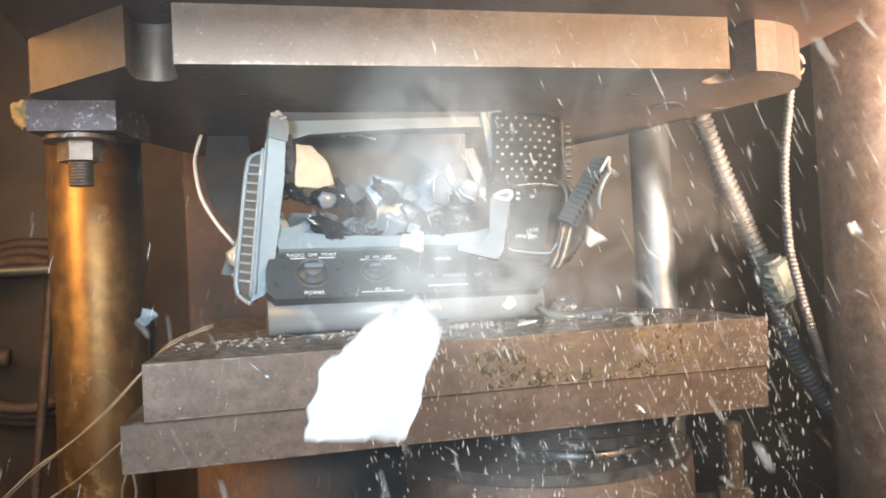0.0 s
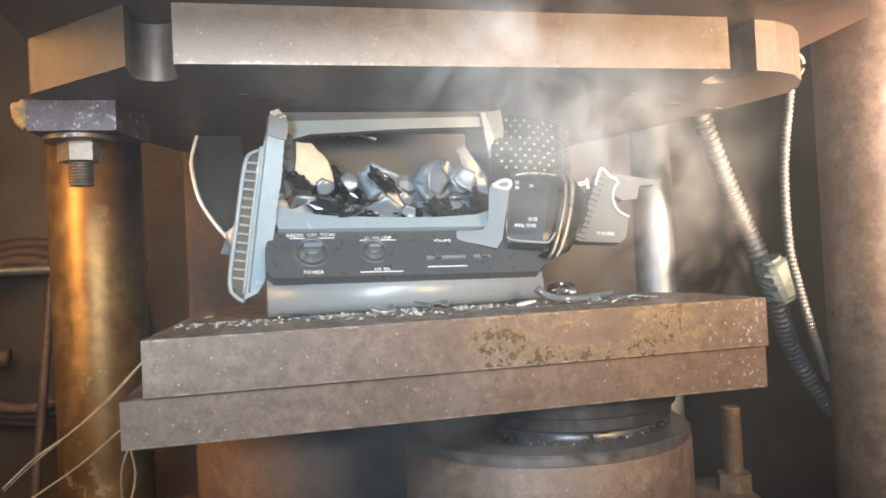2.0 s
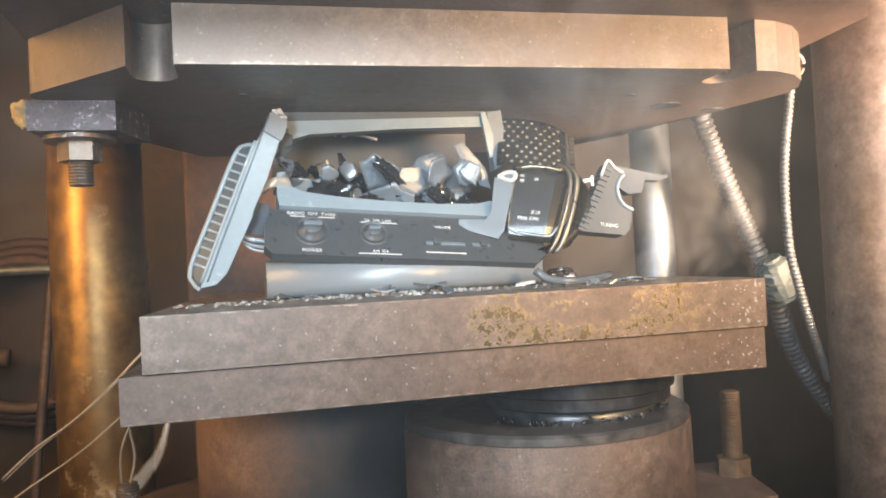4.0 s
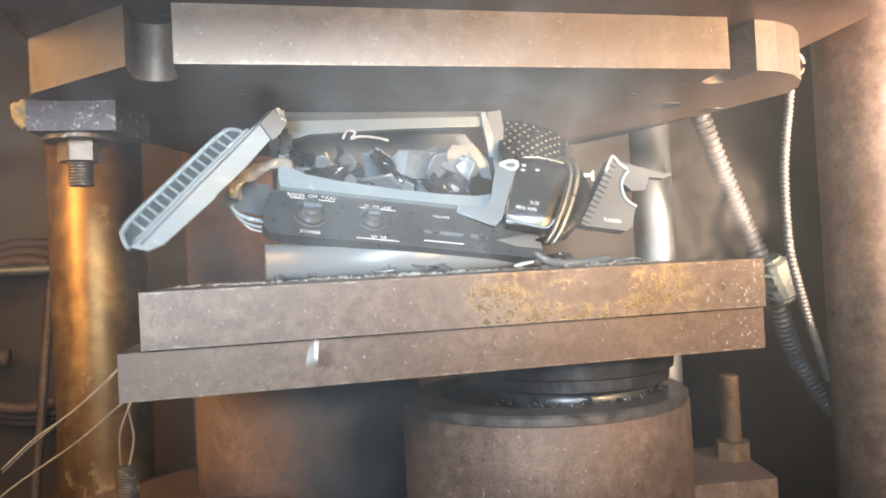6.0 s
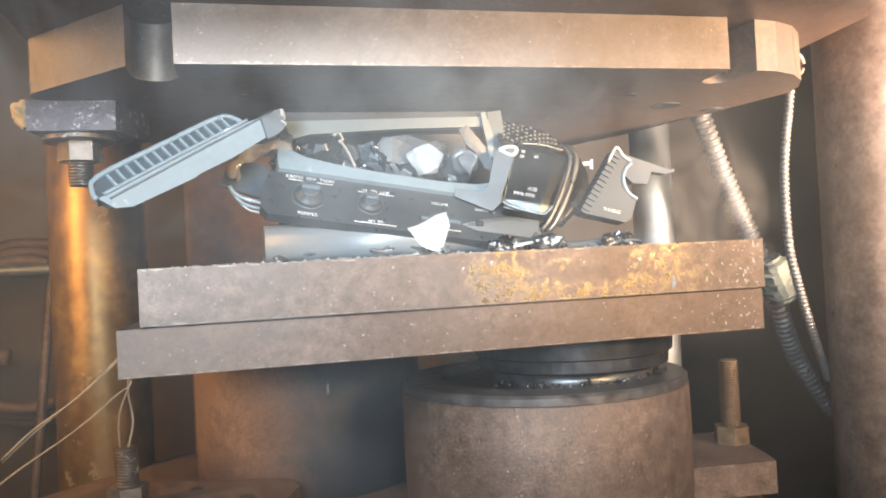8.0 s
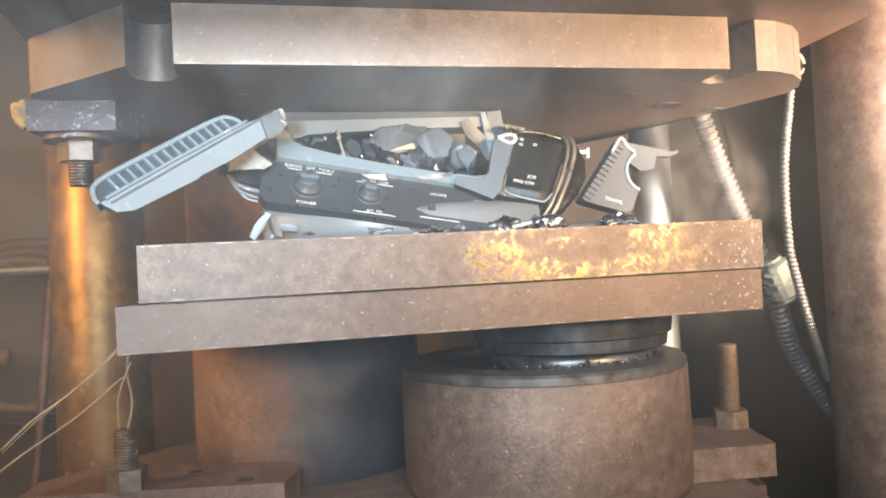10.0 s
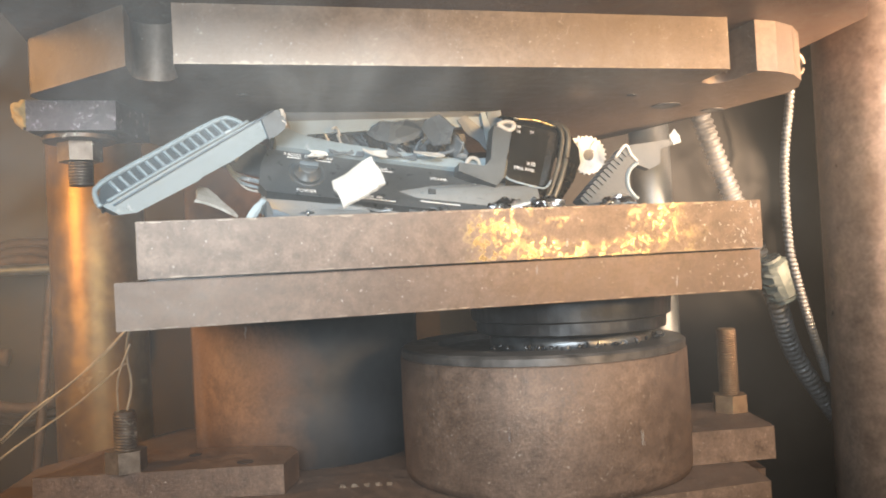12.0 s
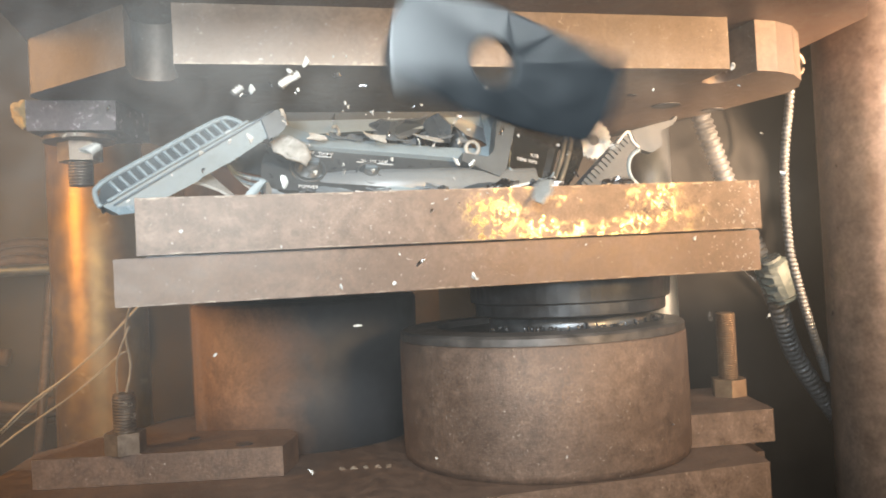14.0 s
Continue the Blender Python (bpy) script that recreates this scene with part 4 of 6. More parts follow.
    part("tab", prism([(0.052, 0.005), (0.0575, 0.0065), (0.0575, 0.0085), (0.0590, 0.0085), (0.0600, 0.000), (0.0580, 0.000), (0.0575, 0.0035), (0.052, 0.002)], 0.008, 0.010, "y"), M_LIGHT, dial, "small white plastic tab")
    for o in (dial, *dial.children):
        if o.name.startswith("print"):
            o.matrix_basis = Matrix.Translation((0.12 * o.matrix_basis.translation.x, 0, 0)) @ o.matrix_basis
        else:
            o.data.transform(Matrix.Diagonal((1.12, 1, 1, 1)))
    # perforated speaker front behind the dial
    bm = bmesh.new()
    across, up = 9, 8
    sheet = [[bm.verts.new((0.056 * i / across, 0.012 * (i / across) ** 4, GRILLE_TALL * k / up)) for i in range(across + 1)] for k in range(up + 1)]
    for k in range(up):
        for i in range(across):
            bm.faces.new((sheet[k][i], sheet[k][i + 1], sheet[k + 1][i + 1], sheet[k + 1][i]))
    bmesh.ops.solidify(bm, geom=list(bm.faces), thickness=-0.003)
    grille = part("speaker_front", bm, M_BARREL, tv, "glossy black perforated speaker front folding back", smooth=True)
    made["grille"] = grille
    dot = lathe([(0.0012, -0.0004), (0.0011, 0.0003), (0.0006, 0.0005)], 0, 0, 10)
    dot.transform(FACE @ Matrix.Diagonal((1.1, 1.0, 1, 1)))
    bmd = bpy.data.meshes.new("dot")
    bmesh.ops.recalc_face_normals(dot, faces=dot.faces)
    dot.to_mesh(bmd)
    dot.free()
    bmd.materials.append(mat("pale_brass_print", (0.50, 0.47, 0.38), (0.30, 0.27, 0.20), 0.35, 0.3, 120, 30, 0.0))
    for r in range(9):
        for c in range(7):
            x = 0.0045 + 0.0076 * c + 0.0038 * (r % 2)
            if x > 0.052 or (r * 5 + c * 3) % 13 == 0:
                continue
            o = new("dot", bmd)
            o.parent = grille
            o.matrix_basis = Matrix.Translation((x, 0.012 * (x / 0.056) ** 4 - 0.0004, 0.006 + 0.0066 * r))
    part("ridge", tube([(0.0585, 0.014, 0.0), (0.0580, 0.014, 0.030), (0.0570, 0.013, GRILLE_TALL)], 0.0017, 8), M_TRIM, grille, "dull brass ridge", smooth=True)
    for i in range(9):
        part("tooth", box_bm(0.060, 0.0645, 0.012, 0.016, 0.004 + 0.0064 * i, 0.0066 + 0.0064 * i), M_TRIM, grille, bevel=0.0005)
    part("strip", prism([(0.2500, 0.1690), (0.2540, 0.1700), (0.2600, 0.1500), (0.2590, 0.1330), (0.2560, 0.1320)], 0.148, 0.152, "y"), M_GREY, tv, "bent pale strip of the case", bevel=0.0006)
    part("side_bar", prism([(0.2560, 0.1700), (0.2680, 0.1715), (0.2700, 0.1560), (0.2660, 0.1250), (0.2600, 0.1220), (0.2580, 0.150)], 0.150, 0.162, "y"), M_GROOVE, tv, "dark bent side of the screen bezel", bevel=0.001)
    # tuning corner, modelled leaning and turned upright for its pivot
    lean = Matrix.Rotation(radians(-32), 4, "Y")

    def leaning(bm):
        bm.transform(lean)
        return bm
    ring_pts = [(0.0145, -0.0085), (0.0100, -0.0140), (0.0078, -0.0215), (0.0095, -0.0290), (0.0140, -0.0345), (0.0215, -0.0375)]
    tun = part("tuning_corner", leaning(prism([(0.0, 0.0), (0.0035, 0.0005)] + ring_pts + [(0.0218, -0.0400), (0.0185, -0.0545), (0.0130, -0.0590), (-0.0240, -0.0590), (-0.0285, -0.0575)], 0.0, 0.012, "y")), M_CASE, tv, "black broken tuning corner with ribbed edge", bevel=0.0012)
    made["tun"] = tun
    made["arm"] = part("arm", leaning(prism([(0.0100, 0.0010), (0.0570, -0.0030), (0.0620, -0.0010), (0.0625, -0.0035), (0.0540, -0.0075), (0.0400, -0.0085), (0.0360, -0.0200), (0.0225, -0.0225), (0.0120, -0.0160)], 0.006, 0.012, "y")), M_LEG, tun, "grey broken arm behind the corner", bevel=0.001)
    for i in range(12):
        f = 0.05 + 0.078 * i
        part("rib", leaning(prism([(-0.0285 * f - 0.0012, -0.0575 * f - 0.0006), (-0.0285 * f + 0.0058, -0.0575 * f - 0.0030), (-0.0285 * f + 0.0048, -0.0575 * f - 0.0050), (-0.0285 * f - 0.0022, -0.0575 * f - 0.0026)], -0.0015, 0.009, "y")), M_LEG, tun, bevel=0.0004)
    part("broken_edge", leaning(tube([(-0.006, -0.0005, -0.012), (-0.001, -0.001, 0.0), (0.0025, -0.001, 0.0010), (0.0070, -0.001, -0.0040), (0.0140, -0.001, -0.0070)], 0.0012, 8)), M_LIGHT, tun, "white torn plastic edge", smooth=True)
    part("knob_ring", leaning(tube([(x + 0.0008, -0.0004, z) for x, z in ring_pts], 0.0016, 8)), M_GREY, tun, "pale broken knob ring", smooth=True)
    lettering("print", "TUNING", 0.0042, lean @ print_at(-0.0005, -0.0006, -0.0535), M_PRINT, tun, "white printed word")
    # white toothed wheel
    teeth = []
    for i in range(96):
        r = 0.0168 if (i // 2) % 2 else 0.0152
        teeth.append((r * math.cos(2 * math.pi * i / 96), r * math.sin(2 * math.pi * i / 96)))
    gear = bmesh.new()
    prism(teeth, 0.0, 0.0022, "y", gear)
    made["gear"] = part("gear", gear, M_LIGHT, tv, "white plastic toothed tuning wheel")
    part("hub", box_bm(-0.0028, 0.0028, -0.002, 0.0, 0.005, 0.0135), M_LIGHT, made["gear"], bevel=0.0008)
    # Axle hole drawn as a black disc, its inner dark painted.
    eye = lathe([(0.0040, -0.0003), (0.0048, 0.0006)], 0, 0, 20)
    eye.transform(FACE)
    part("axle_hole", eye, M_BLACK, made["gear"], "black disc for the dark inside an axle hole")
    # left lower broken corner of the case
    cor = part("case_corner", prism([(-0.066, 0.002), (-0.062, 0.014), (-0.047, 0.023), (-0.031, 0.021), (-0.029, -0.004), (-0.045, -0.002)], 0.026, 0.034, "y"), M_DGLASS, tv, "dark glossy broken case corner with pale torn edges", bevel=0.0015)
    made["corner"] = cor
    for k, (dz, r, m, label) in enumerate(((-0.004, 0.0017, M_GREY, "pale rounded rim"), (-0.0085, 0.0013, M_GREY, "pale rounded rim"), (-0.0115, 0.0008, M_LIGHT, "white torn rim"))):
        part("torn_rim", tube([(-0.058 + 0.003 * k, 0.022, dz + 0.006), (-0.052 + 0.003 * k, 0.021, dz), (-0.040, 0.020, dz - 0.003), (-0.027, 0.019, dz - 0.004)], r, 8), m, cor, label, smooth=True)
    film = tube([(-0.056, 0.024, 0.008), (-0.053, 0.024, 0.022), (-0.042, 0.023, 0.032), (-0.028, 0.023, 0.037), (-0.018, 0.024, 0.040)], 0.0052, 12)
    for v in film.verts:
        v.co += 0.005 * Vector((noise.noise(v.co * 150), noise.noise(v.co * 150 + Vector((9, 0, 0))), noise.noise(v.co * 150 + Vector((0, 9, 0)))))
    part("torn_film", film, M_FILM, cor, "crumpled glossy film at the torn corner", smooth=True)
    hook = part("wire_hook", tube([(0.0, 0, 0.0), (0.004, 0, 0.006), (0.010, -0.001, 0.004), (0.006, -0.002, -0.001), (0.012, -0.001, 0.001), (0.024, 0, 0.0), (0.036, 0.001, -0.003)], 0.0011, 8), M_LIGHT, tv, "white bent plastic hook", smooth=True)
    made["hook"] = hook
    return tv, made


# ---------- broken pieces and dust ----------
FLIGHTS = {
    'BIG': [(0, 0.1034, -0.1892, 0.0105), (0.1, 0.1007, -0.1833, 0.0008), (0.2, 0.1014, -0.1781, -0.009), (0.3, 0.1058, -0.1739, -0.0191), (0.5, 0.1058, -0.1581, -0.038), (0.8, 0.1071, -0.1268, -0.083)],
    'CHIP_A': [(0, 0.176, 0.0805, 0.0632), (0.5, 0.1606, 0.0232, 0.0151), (0.7, 0.1504, -0.0153, 0.0073), (0.9, 0.1421, -0.044, -0.0047), (1.1, 0.1369, -0.0527, -0.0259), (1.3, 0.1305, -0.061, -0.0504), (1.6, 0.1255, -0.059, -0.0958)],
    'CHIP_B': [(0, 0.3076, 0.069, 0.0612), (0.6, 0.3047, -0.0426, 0.0058), (0.8, 0.3058, -0.0633, -0.0027), (1.0, 0.3181, -0.0763, -0.0183), (1.2, 0.3325, -0.0897, -0.0472), (1.4, 0.3412, -0.1016, -0.0775), (1.7, 0.3577, -0.1048, -0.1267)],
    'CHIP_C': [(0, 0.0047, -0.0007, 0.0268), (0.4, 0.0085, -0.0118, 0.0173), (0.8, 0.0143, -0.0235, 0.0147), (1.0, 0.0267, -0.0263, 0.0026), (1.2, 0.0344, -0.0381, -0.0214), (1.4, 0.0388, -0.0387, -0.05), (1.7, 0.0394, -0.038, -0.1001)],
    'CHIP_D': [(0, 0.2195, 0.0088, 0.0192), (0.8, 0.2033, -0.0487, -0.0002), (1.0, 0.2093, -0.0603, -0.0088), (1.2, 0.2095, -0.0702, -0.0312), (1.5, 0.2119, -0.0701, -0.0737), (1.8, 0.2113, -0.0692, -0.1189)],
    'CHIP_E': [(5.0, 0.102, 0.037, 0.047), (5.3, 0.0993, 0.0069, 0.0403), (5.6, 0.0974, -0.0131, 0.0336), (5.9, 0.0944, -0.0223, 0.0119), (6.1, 0.0925, -0.0318, -0.0119), (6.3, 0.0923, -0.0312, -0.0422), (6.6, 0.0902, -0.0298, -0.1009)],
    'CHIP_F': [(5.3, 0.205, -0.0077, -0.0137), (5.4, 0.2014, -0.0169, -0.0259), (5.6, 0.1966, -0.0254, -0.0639), (5.8, 0.1946, -0.0242, -0.1068)],
    'SHARD_G': [(6.5, 0.2099, 0.1124, 0.1233), (7.0, 0.1993, 0.0845, 0.1009), (7.2, 0.1879, 0.0568, 0.0735), (7.5, 0.1898, 0.0461, 0.0683), (7.8, 0.1802, 0.0382, 0.0683), (8.0, 0.178, 0.0336, 0.0681), (8.2, 0.1656, 0.0213, 0.0616), (8.6, 0.1473, -0.0147, 0.0181), (9.0, 0.1355, -0.0312, -0.0561), (9.3, 0.1319, -0.0291, -0.135)],
    'SHARD_H': [(9.9, 0.0699, 0.1257, 0.1363), (10.3, 0.0575, 0.0981, 0.1205), (10.7, 0.0422, 0.0815, 0.1035), (11.0, 0.0338, 0.0734, 0.0932), (11.5, 0.0331, 0.0736, 0.0947), (11.8, 0.0393, 0.0823, 0.0968), (12.5, 0.0425, 0.0815, 0.1016), (14.0, 0.0406, 0.0818, 0.1104)],
    'PLATE': [(10.4, 0.2185, 0.1102, 0.1272), (10.7, 0.1979, 0.0842, 0.1403), (10.9, 0.1875, 0.066, 0.1473), (11.1, 0.1771, 0.0582, 0.1498), (11.3, 0.1667, 0.0505, 0.1442), (11.5, 0.1571, 0.0427, 0.1349), (11.7, 0.1443, 0.0359, 0.1115), (11.9, 0.1342, 0.0283, 0.101), (12.2, 0.1237, 0.0205, 0.1029), (12.5, 0.1159, 0.0018, 0.1016), (12.7, 0.1053, -0.0262, 0.0879), (12.85, 0.0962, -0.0443, 0.0714), (13.0, 0.089, -0.0526, 0.0559), (13.2, 0.0819, -0.0607, 0.025), (13.35, 0.0754, -0.0638, -0.0014), (13.5, 0.0701, -0.0672, -0.0299), (13.7, 0.0631, -0.0648, -0.0744)],
    'BLACK': [(12.9, 0.161, 0.0832, 0.1204), (13.2, 0.1357, -0.0348, 0.1597), (13.3, 0.1333, -0.0549, 0.1625), (13.5, 0.1281, -0.1152, 0.1543), (13.7, 0.1249, -0.1862, 0.1358), (13.8, 0.119, -0.2359, 0.1164), (13.9, 0.1157, -0.2863, 0.1001), (14.0, 0.1116, -0.3262, 0.0846)],
    'CHIP_I': [(11.7, 0.3609, 0.0756, 0.1239), (12.2, 0.3398, -0.0016, 0.1256), (12.5, 0.3689, -0.0398, 0.1343), (12.7, 0.3915, -0.0555, 0.1317), (12.9, 0.413, -0.0708, 0.117), (13.1, 0.4354, -0.0862, 0.0955)],
    'DISC': [(12.7, 0.1912, 0.1169, 0.1264), (13.1, 0.1856, 0.077, 0.1279), (13.3, 0.1952, 0.0541, 0.1322), (13.5, 0.2061, 0.0309, 0.1252), (13.7, 0.2154, 0.0187, 0.1077), (14.0, 0.2402, -0.0077, 0.0904)],
    'CHIP_J': [(10.3, 0.187, 0.0159, 0.0712), (10.7, 0.1778, -0.0224, 0.0297), (10.8, 0.1762, -0.0317, -0.0036), (11.0, 0.1754, -0.0409, -0.0582), (11.2, 0.1756, -0.0399, -0.1215)],
    'CHIP_K': [(13.2, 0.1135, 0.1359, 0.1241), (13.6, 0.1022, -0.016, 0.1375), (13.8, 0.0927, -0.0447, 0.1426), (14.0, 0.0846, -0.0633, 0.1442)],
    'CHIP_L': [(13.2, 0.0968, 0.1399, 0.125), (13.6, 0.072, -0.008, 0.0971), (13.9, 0.0647, -0.0378, 0.1395), (14.0, 0.0591, -0.0365, 0.1459)],
    'CHIP_M': [(13.3, 0.0886, 0.1418, 0.1297), (13.7, 0.022, -0.0268, 0.1055), (14.0, -0.0069, -0.0816, 0.1091)],
}


def loose(name, label, bm, material, category="fragment", group="broken pieces", smooth=False, bevel=0.0):
    return tagged(link(name, bm, material, None, "", smooth, bevel), label, category, group)


def torn_plate(outline, thick, seed, bend=0.15, cuts=3):
    """A broken plate with a ragged outline, set in the upright plane."""
    rnd = random.Random(seed)
    pts = []
    for (x0, z0), (x1, z1) in zip(outline, outline[1:] + outline[:1]):
        for k in range(cuts):
            f = k / cuts
            j = 0 if k == 0 else math.hypot(x1 - x0, z1 - z0) * 0.05
            pts.append((x0 + (x1 - x0) * f + rnd.uniform(-j, j), z0 + (z1 - z0) * f + rnd.uniform(-j, j)))
    bm = prism(pts, -thick / 2, thick / 2, "y")
    for v in bm.verts:
        v.co.y += bend * v.co.x ** 2 / 0.02 + 0.0006 * noise.noise(v.co * 150)
    return bm


def bracket_bm():
    """A broken plate with a round hole, a collar and a bent flange."""
    hole = [(-0.004 + 0.0042 * math.cos(a), 0.0042 * math.sin(a)) for a in [2 * math.pi * i / 20 for i in range(20)]]
    outer = [(0.0225, 0.0), (0.021, 0.0092), (0.006, 0.0100), (-0.004, 0.0104), (-0.022, 0.0085), (-0.0245, 0.001), (-0.021, -0.0095), (-0.004, -0.0104), (0.010, -0.0090), (0.0215, -0.0080)]
    bm = bmesh.new()
    n = 20
    edge = []
    for u, v in hole:
        a = math.atan2(v, u + 0.004)
        best = max(outer, key=lambda q: math.cos(math.atan2(q[1], q[0] + 0.004) - a))
        edge.append(best)
    rings = [[bm.verts.new((u, y, v)) for u, v in pts] for pts, y in ((hole, -0.0035), (edge, -0.0011), (edge, 0.0011), (hole, 0.0011))]
    for a, b in zip(rings, rings[1:] + rings[:1]):
        for i in range(n):
            bm.faces.new((a[i], a[(i + 1) % n], b[(i + 1) % n], b[i]))
    bmesh.ops.remove_doubles(bm, verts=bm.verts, dist=0.00001)
    prism([(0.012, -0.008), (0.0215, -0.0078), (0.0205, 0.0085), (0.014, 0.0088)], 0.0011, 0.0150, "y", bm)
    prism([(-0.023, -0.006), (-0.019, -0.009), (-0.018, 0.008), (-0.022, 0.0075)], 0.0011, 0.0110, "y", bm)
    return bm


def build_flyers():
    rnd = random.Random(31)
    made = {}
    white = "white torn plastic fragment in the air"
    shapes = {
        "BIG": ([(-0.026, -0.022), (-0.020, 0.002), (-0.004, 0.016), (0.016, 0.026), (0.026, 0.014), (0.018, -0.006), (0.010, -0.024), (-0.008, -0.023)], 0.0022, "large white torn plastic plate in the air", M_BROKEN),
        "PLATE": ([(-0.017, -0.014), (-0.014, 0.010), (0.017, 0.016), (0.014, -0.010), (0.000, -0.013)], 0.0018, "white square broken plastic plate in the air", M_LIGHT),
        "SHARD_G": ([(-0.013, -0.010), (-0.004, 0.016), (0.004, 0.012), (0.015, -0.006), (0.002, -0.011)], 0.0018, "pale tan pointed shard falling from the case", M_LIGHT),
        "SHARD_H": ([(-0.015, -0.014), (-0.012, 0.012), (-0.006, 0.014), (0.002, 0.002), (0.016, -0.009), (0.010, -0.013)], 0.0018, "pale grey triangular shard leaning on the table", M_DUST),
        "DISC": ([(-0.011, -0.004), (-0.004, 0.008), (0.006, 0.008), (0.012, 0.001), (0.006, -0.006), (-0.004, -0.008)], 0.0014, "pale curled fragment in the air", M_DUST),
    }
    for key, rows in FLIGHTS.items():
        if key == "BLACK":
            ob = loose("bracket", "slate plastic bracket with a round hole, coloured as unlit, flying close", bracket_bm(), M_BRACKET, bevel=0.0006)
        elif key in shapes:
            outline, thick, label, m = shapes[key]
            ob = loose("torn_plate" if key in ("BIG", "PLATE") else "shard", label, torn_plate(outline, thick, len(key), 0.04 if key == "PLATE" else 0.15, cuts=7 if key == "BIG" else 4), m)
        else:
            s = {"CHIP_A": 0.019, "CHIP_B": 0.016, "CHIP_E": 0.013, "CHIP_J": 0.012, "CHIP_K": 0.014, "CHIP_C": 0.011}.get(key, 0.010)
            ob = loose("chip", white, shard_bm(s * 1.25, s * 0.2, rnd, 7, 1.1), M_GROOVE if key == "CHIP_C" else M_LIGHT)
        made[key] = ob
    return made


SPIN = {"BIG": (0, 0, -320), "SHARD_G": (20, 30, 10), "SHARD_H": (-30, 12, 8), "DISC": (90, 100, 40)}


def flight_rows(key, path):
    """From its place in the case, through the air, down to the floor."""
    sx, sy, sz = SPIN.get(key, (160, 220, 120))
    rows = []
    t0, x0, y0, z0 = path[0]
    if t0 > 0:
        hidden = (min(max(x0, 0.10), 0.26), 0.215)
        rows.append((0.0, pose(hidden[0], hidden[1], 0.030, 0, 0, 0)))
        rows.append((t0 - 0.4, pose(hidden[0], hidden[1], 0.030 + SPEED * (t0 - 0.4), 0, 0, 0)))
    for t, x, y, z in path:
        d = t - t0
        if key == "BIG":
            d = min(d, 0.25)
        if key == "SHARD_H":
            d = min(d, 0.4) if t < 11.6 else 2.0
        if key == "BLACK":
            rows.append((t, pose(x, y, z, float(np.interp(t, [12.9, 13.3, 13.7, 14.0], [0, 12, -20, 10])), float(np.interp(t, [12.9, 13.2, 13.3, 13.4, 13.5, 13.7, 13.8, 13.9, 14.0], [0, -5, -60, -90, -140, -190, -230, -285, -340])), 0)))
            continue
        if key == "PLATE":
            flip = float(np.interp(t, [10.4, 11.0, 11.5, 12.0, 12.5, 13.0, 13.5, 13.7], [80, 60, 0, -40, -76, -190, -265, -285]))
            lean = float(np.interp(t, [10.4, 11.5, 12.2, 12.5, 12.7, 13.0, 13.7], [0, -8, -30, -46, -30, -20, -55]))
            rows.append((t, pose(x, y, z, flip, lean, 0)))
            continue
        rows.append((t, pose(x, y, z, sx * d, sy * d, sz * d)))
    t1, x1, y1, z1 = path[-1]
    d = path[-1][0] - t0
    if z1 < 0.0:
        if key == "BIG":
            d = 0.25
        rows.append((t1 + 0.9, pose(x1, y1 - 0.05, -0.69, sx * d + 60, sy * d + 20, sz * d)))
        rows.append((max(14.0, t1 + 1.0), pose(x1, y1 - 0.05, -0.69, sx * d + 60, sy * d + 20, sz * d)))
    elif t1 < 14.0:
        rows.append((14.0, pose(x1 + 0.25, y1 - 0.1, -0.2, sx * d + 60, sy * d, sz * d)))
    return rows


def build_flakes():
    """Small bright flakes thrown out at the start and again at the end."""
    rnd = random.Random(77)
    kinds = []
    for k in range(8):
        bm = shard_bm(rnd.uniform(0.0030, 0.0075), rnd.uniform(0.0006, 0.0015), rnd, rnd.randint(4, 7), rnd.uniform(1.0, 1.9))
        bmesh.ops.recalc_face_normals(bm, faces=bm.faces)
        me = bpy.data.meshes.new("flake")
        bm.to_mesh(me)
        bm.free()
        me.materials.append(M_LIGHT if k < 6 else M_FOIL)
        kinds.append(me)
    out = []
    for i in range(205):
        ob = tagged(new("flake", rnd.choice(kinds)), "small bright plastic flake thrown through the air", "fragment", "flying flakes")
        s = rnd.choice((0.22, 0.3, 0.4, 0.5, 0.65)) if i < 190 else rnd.uniform(0.7, 1.4)
        ob.scale = (s, s, s)
        right = rnd.random() < 0.7
        p = Vector((rnd.uniform(0.26, 0.46) if right else rnd.uniform(0.0, 0.3), rnd.uniform(-0.26, -0.01), rnd.uniform(-0.12, 0.15) if right else rnd.uniform(-0.11, 0.03)))
        v = Vector((rnd.uniform(0.02, 0.34), rnd.uniform(-0.15, 0.0), rnd.uniform(-0.50, -0.06)))
        out.append((ob, 0.0, p, v))
    for i in range(95):
        ob = tagged(new("flake", rnd.choice(kinds)), "small bright plastic flake thrown up from the case", "fragment", "flying flakes")
        s = rnd.choice((0.3, 0.4, 0.5, 0.8))
        ob.scale = (s, s, s)
        p = Vector((rnd.uniform(0.09, 0.24), rnd.uniform(0.10, 0.14), 0.150))
        v = Vector((rnd.uniform(-0.16, 0.16), rnd.uniform(-0.34, -0.12), rnd.uniform(-0.03, 0.11)))
        out.append((ob, rnd.uniform(12.9, 13.6), p, v))
    for i in range(40):
        ob = tagged(new("flake", rnd.choice(kinds)), "small bright plastic flake dropping off the table", "fragment", "flying flakes")
        s = rnd.choice((0.3, 0.4, 0.6))
        ob.scale = (s, s, s)
        t0 = rnd.uniform(10.0, 13.6) if i < 30 else rnd.uniform(5.0, 8.0)
        p = Vector((rnd.uniform(0.06, 0.36), rnd.uniform(-0.05, -0.012), SPEED * t0))
        out.append((ob, t0, p, Vector((rnd.uniform(-0.02, 0.02), rnd.uniform(-0.05, 0), 0))))
    return out


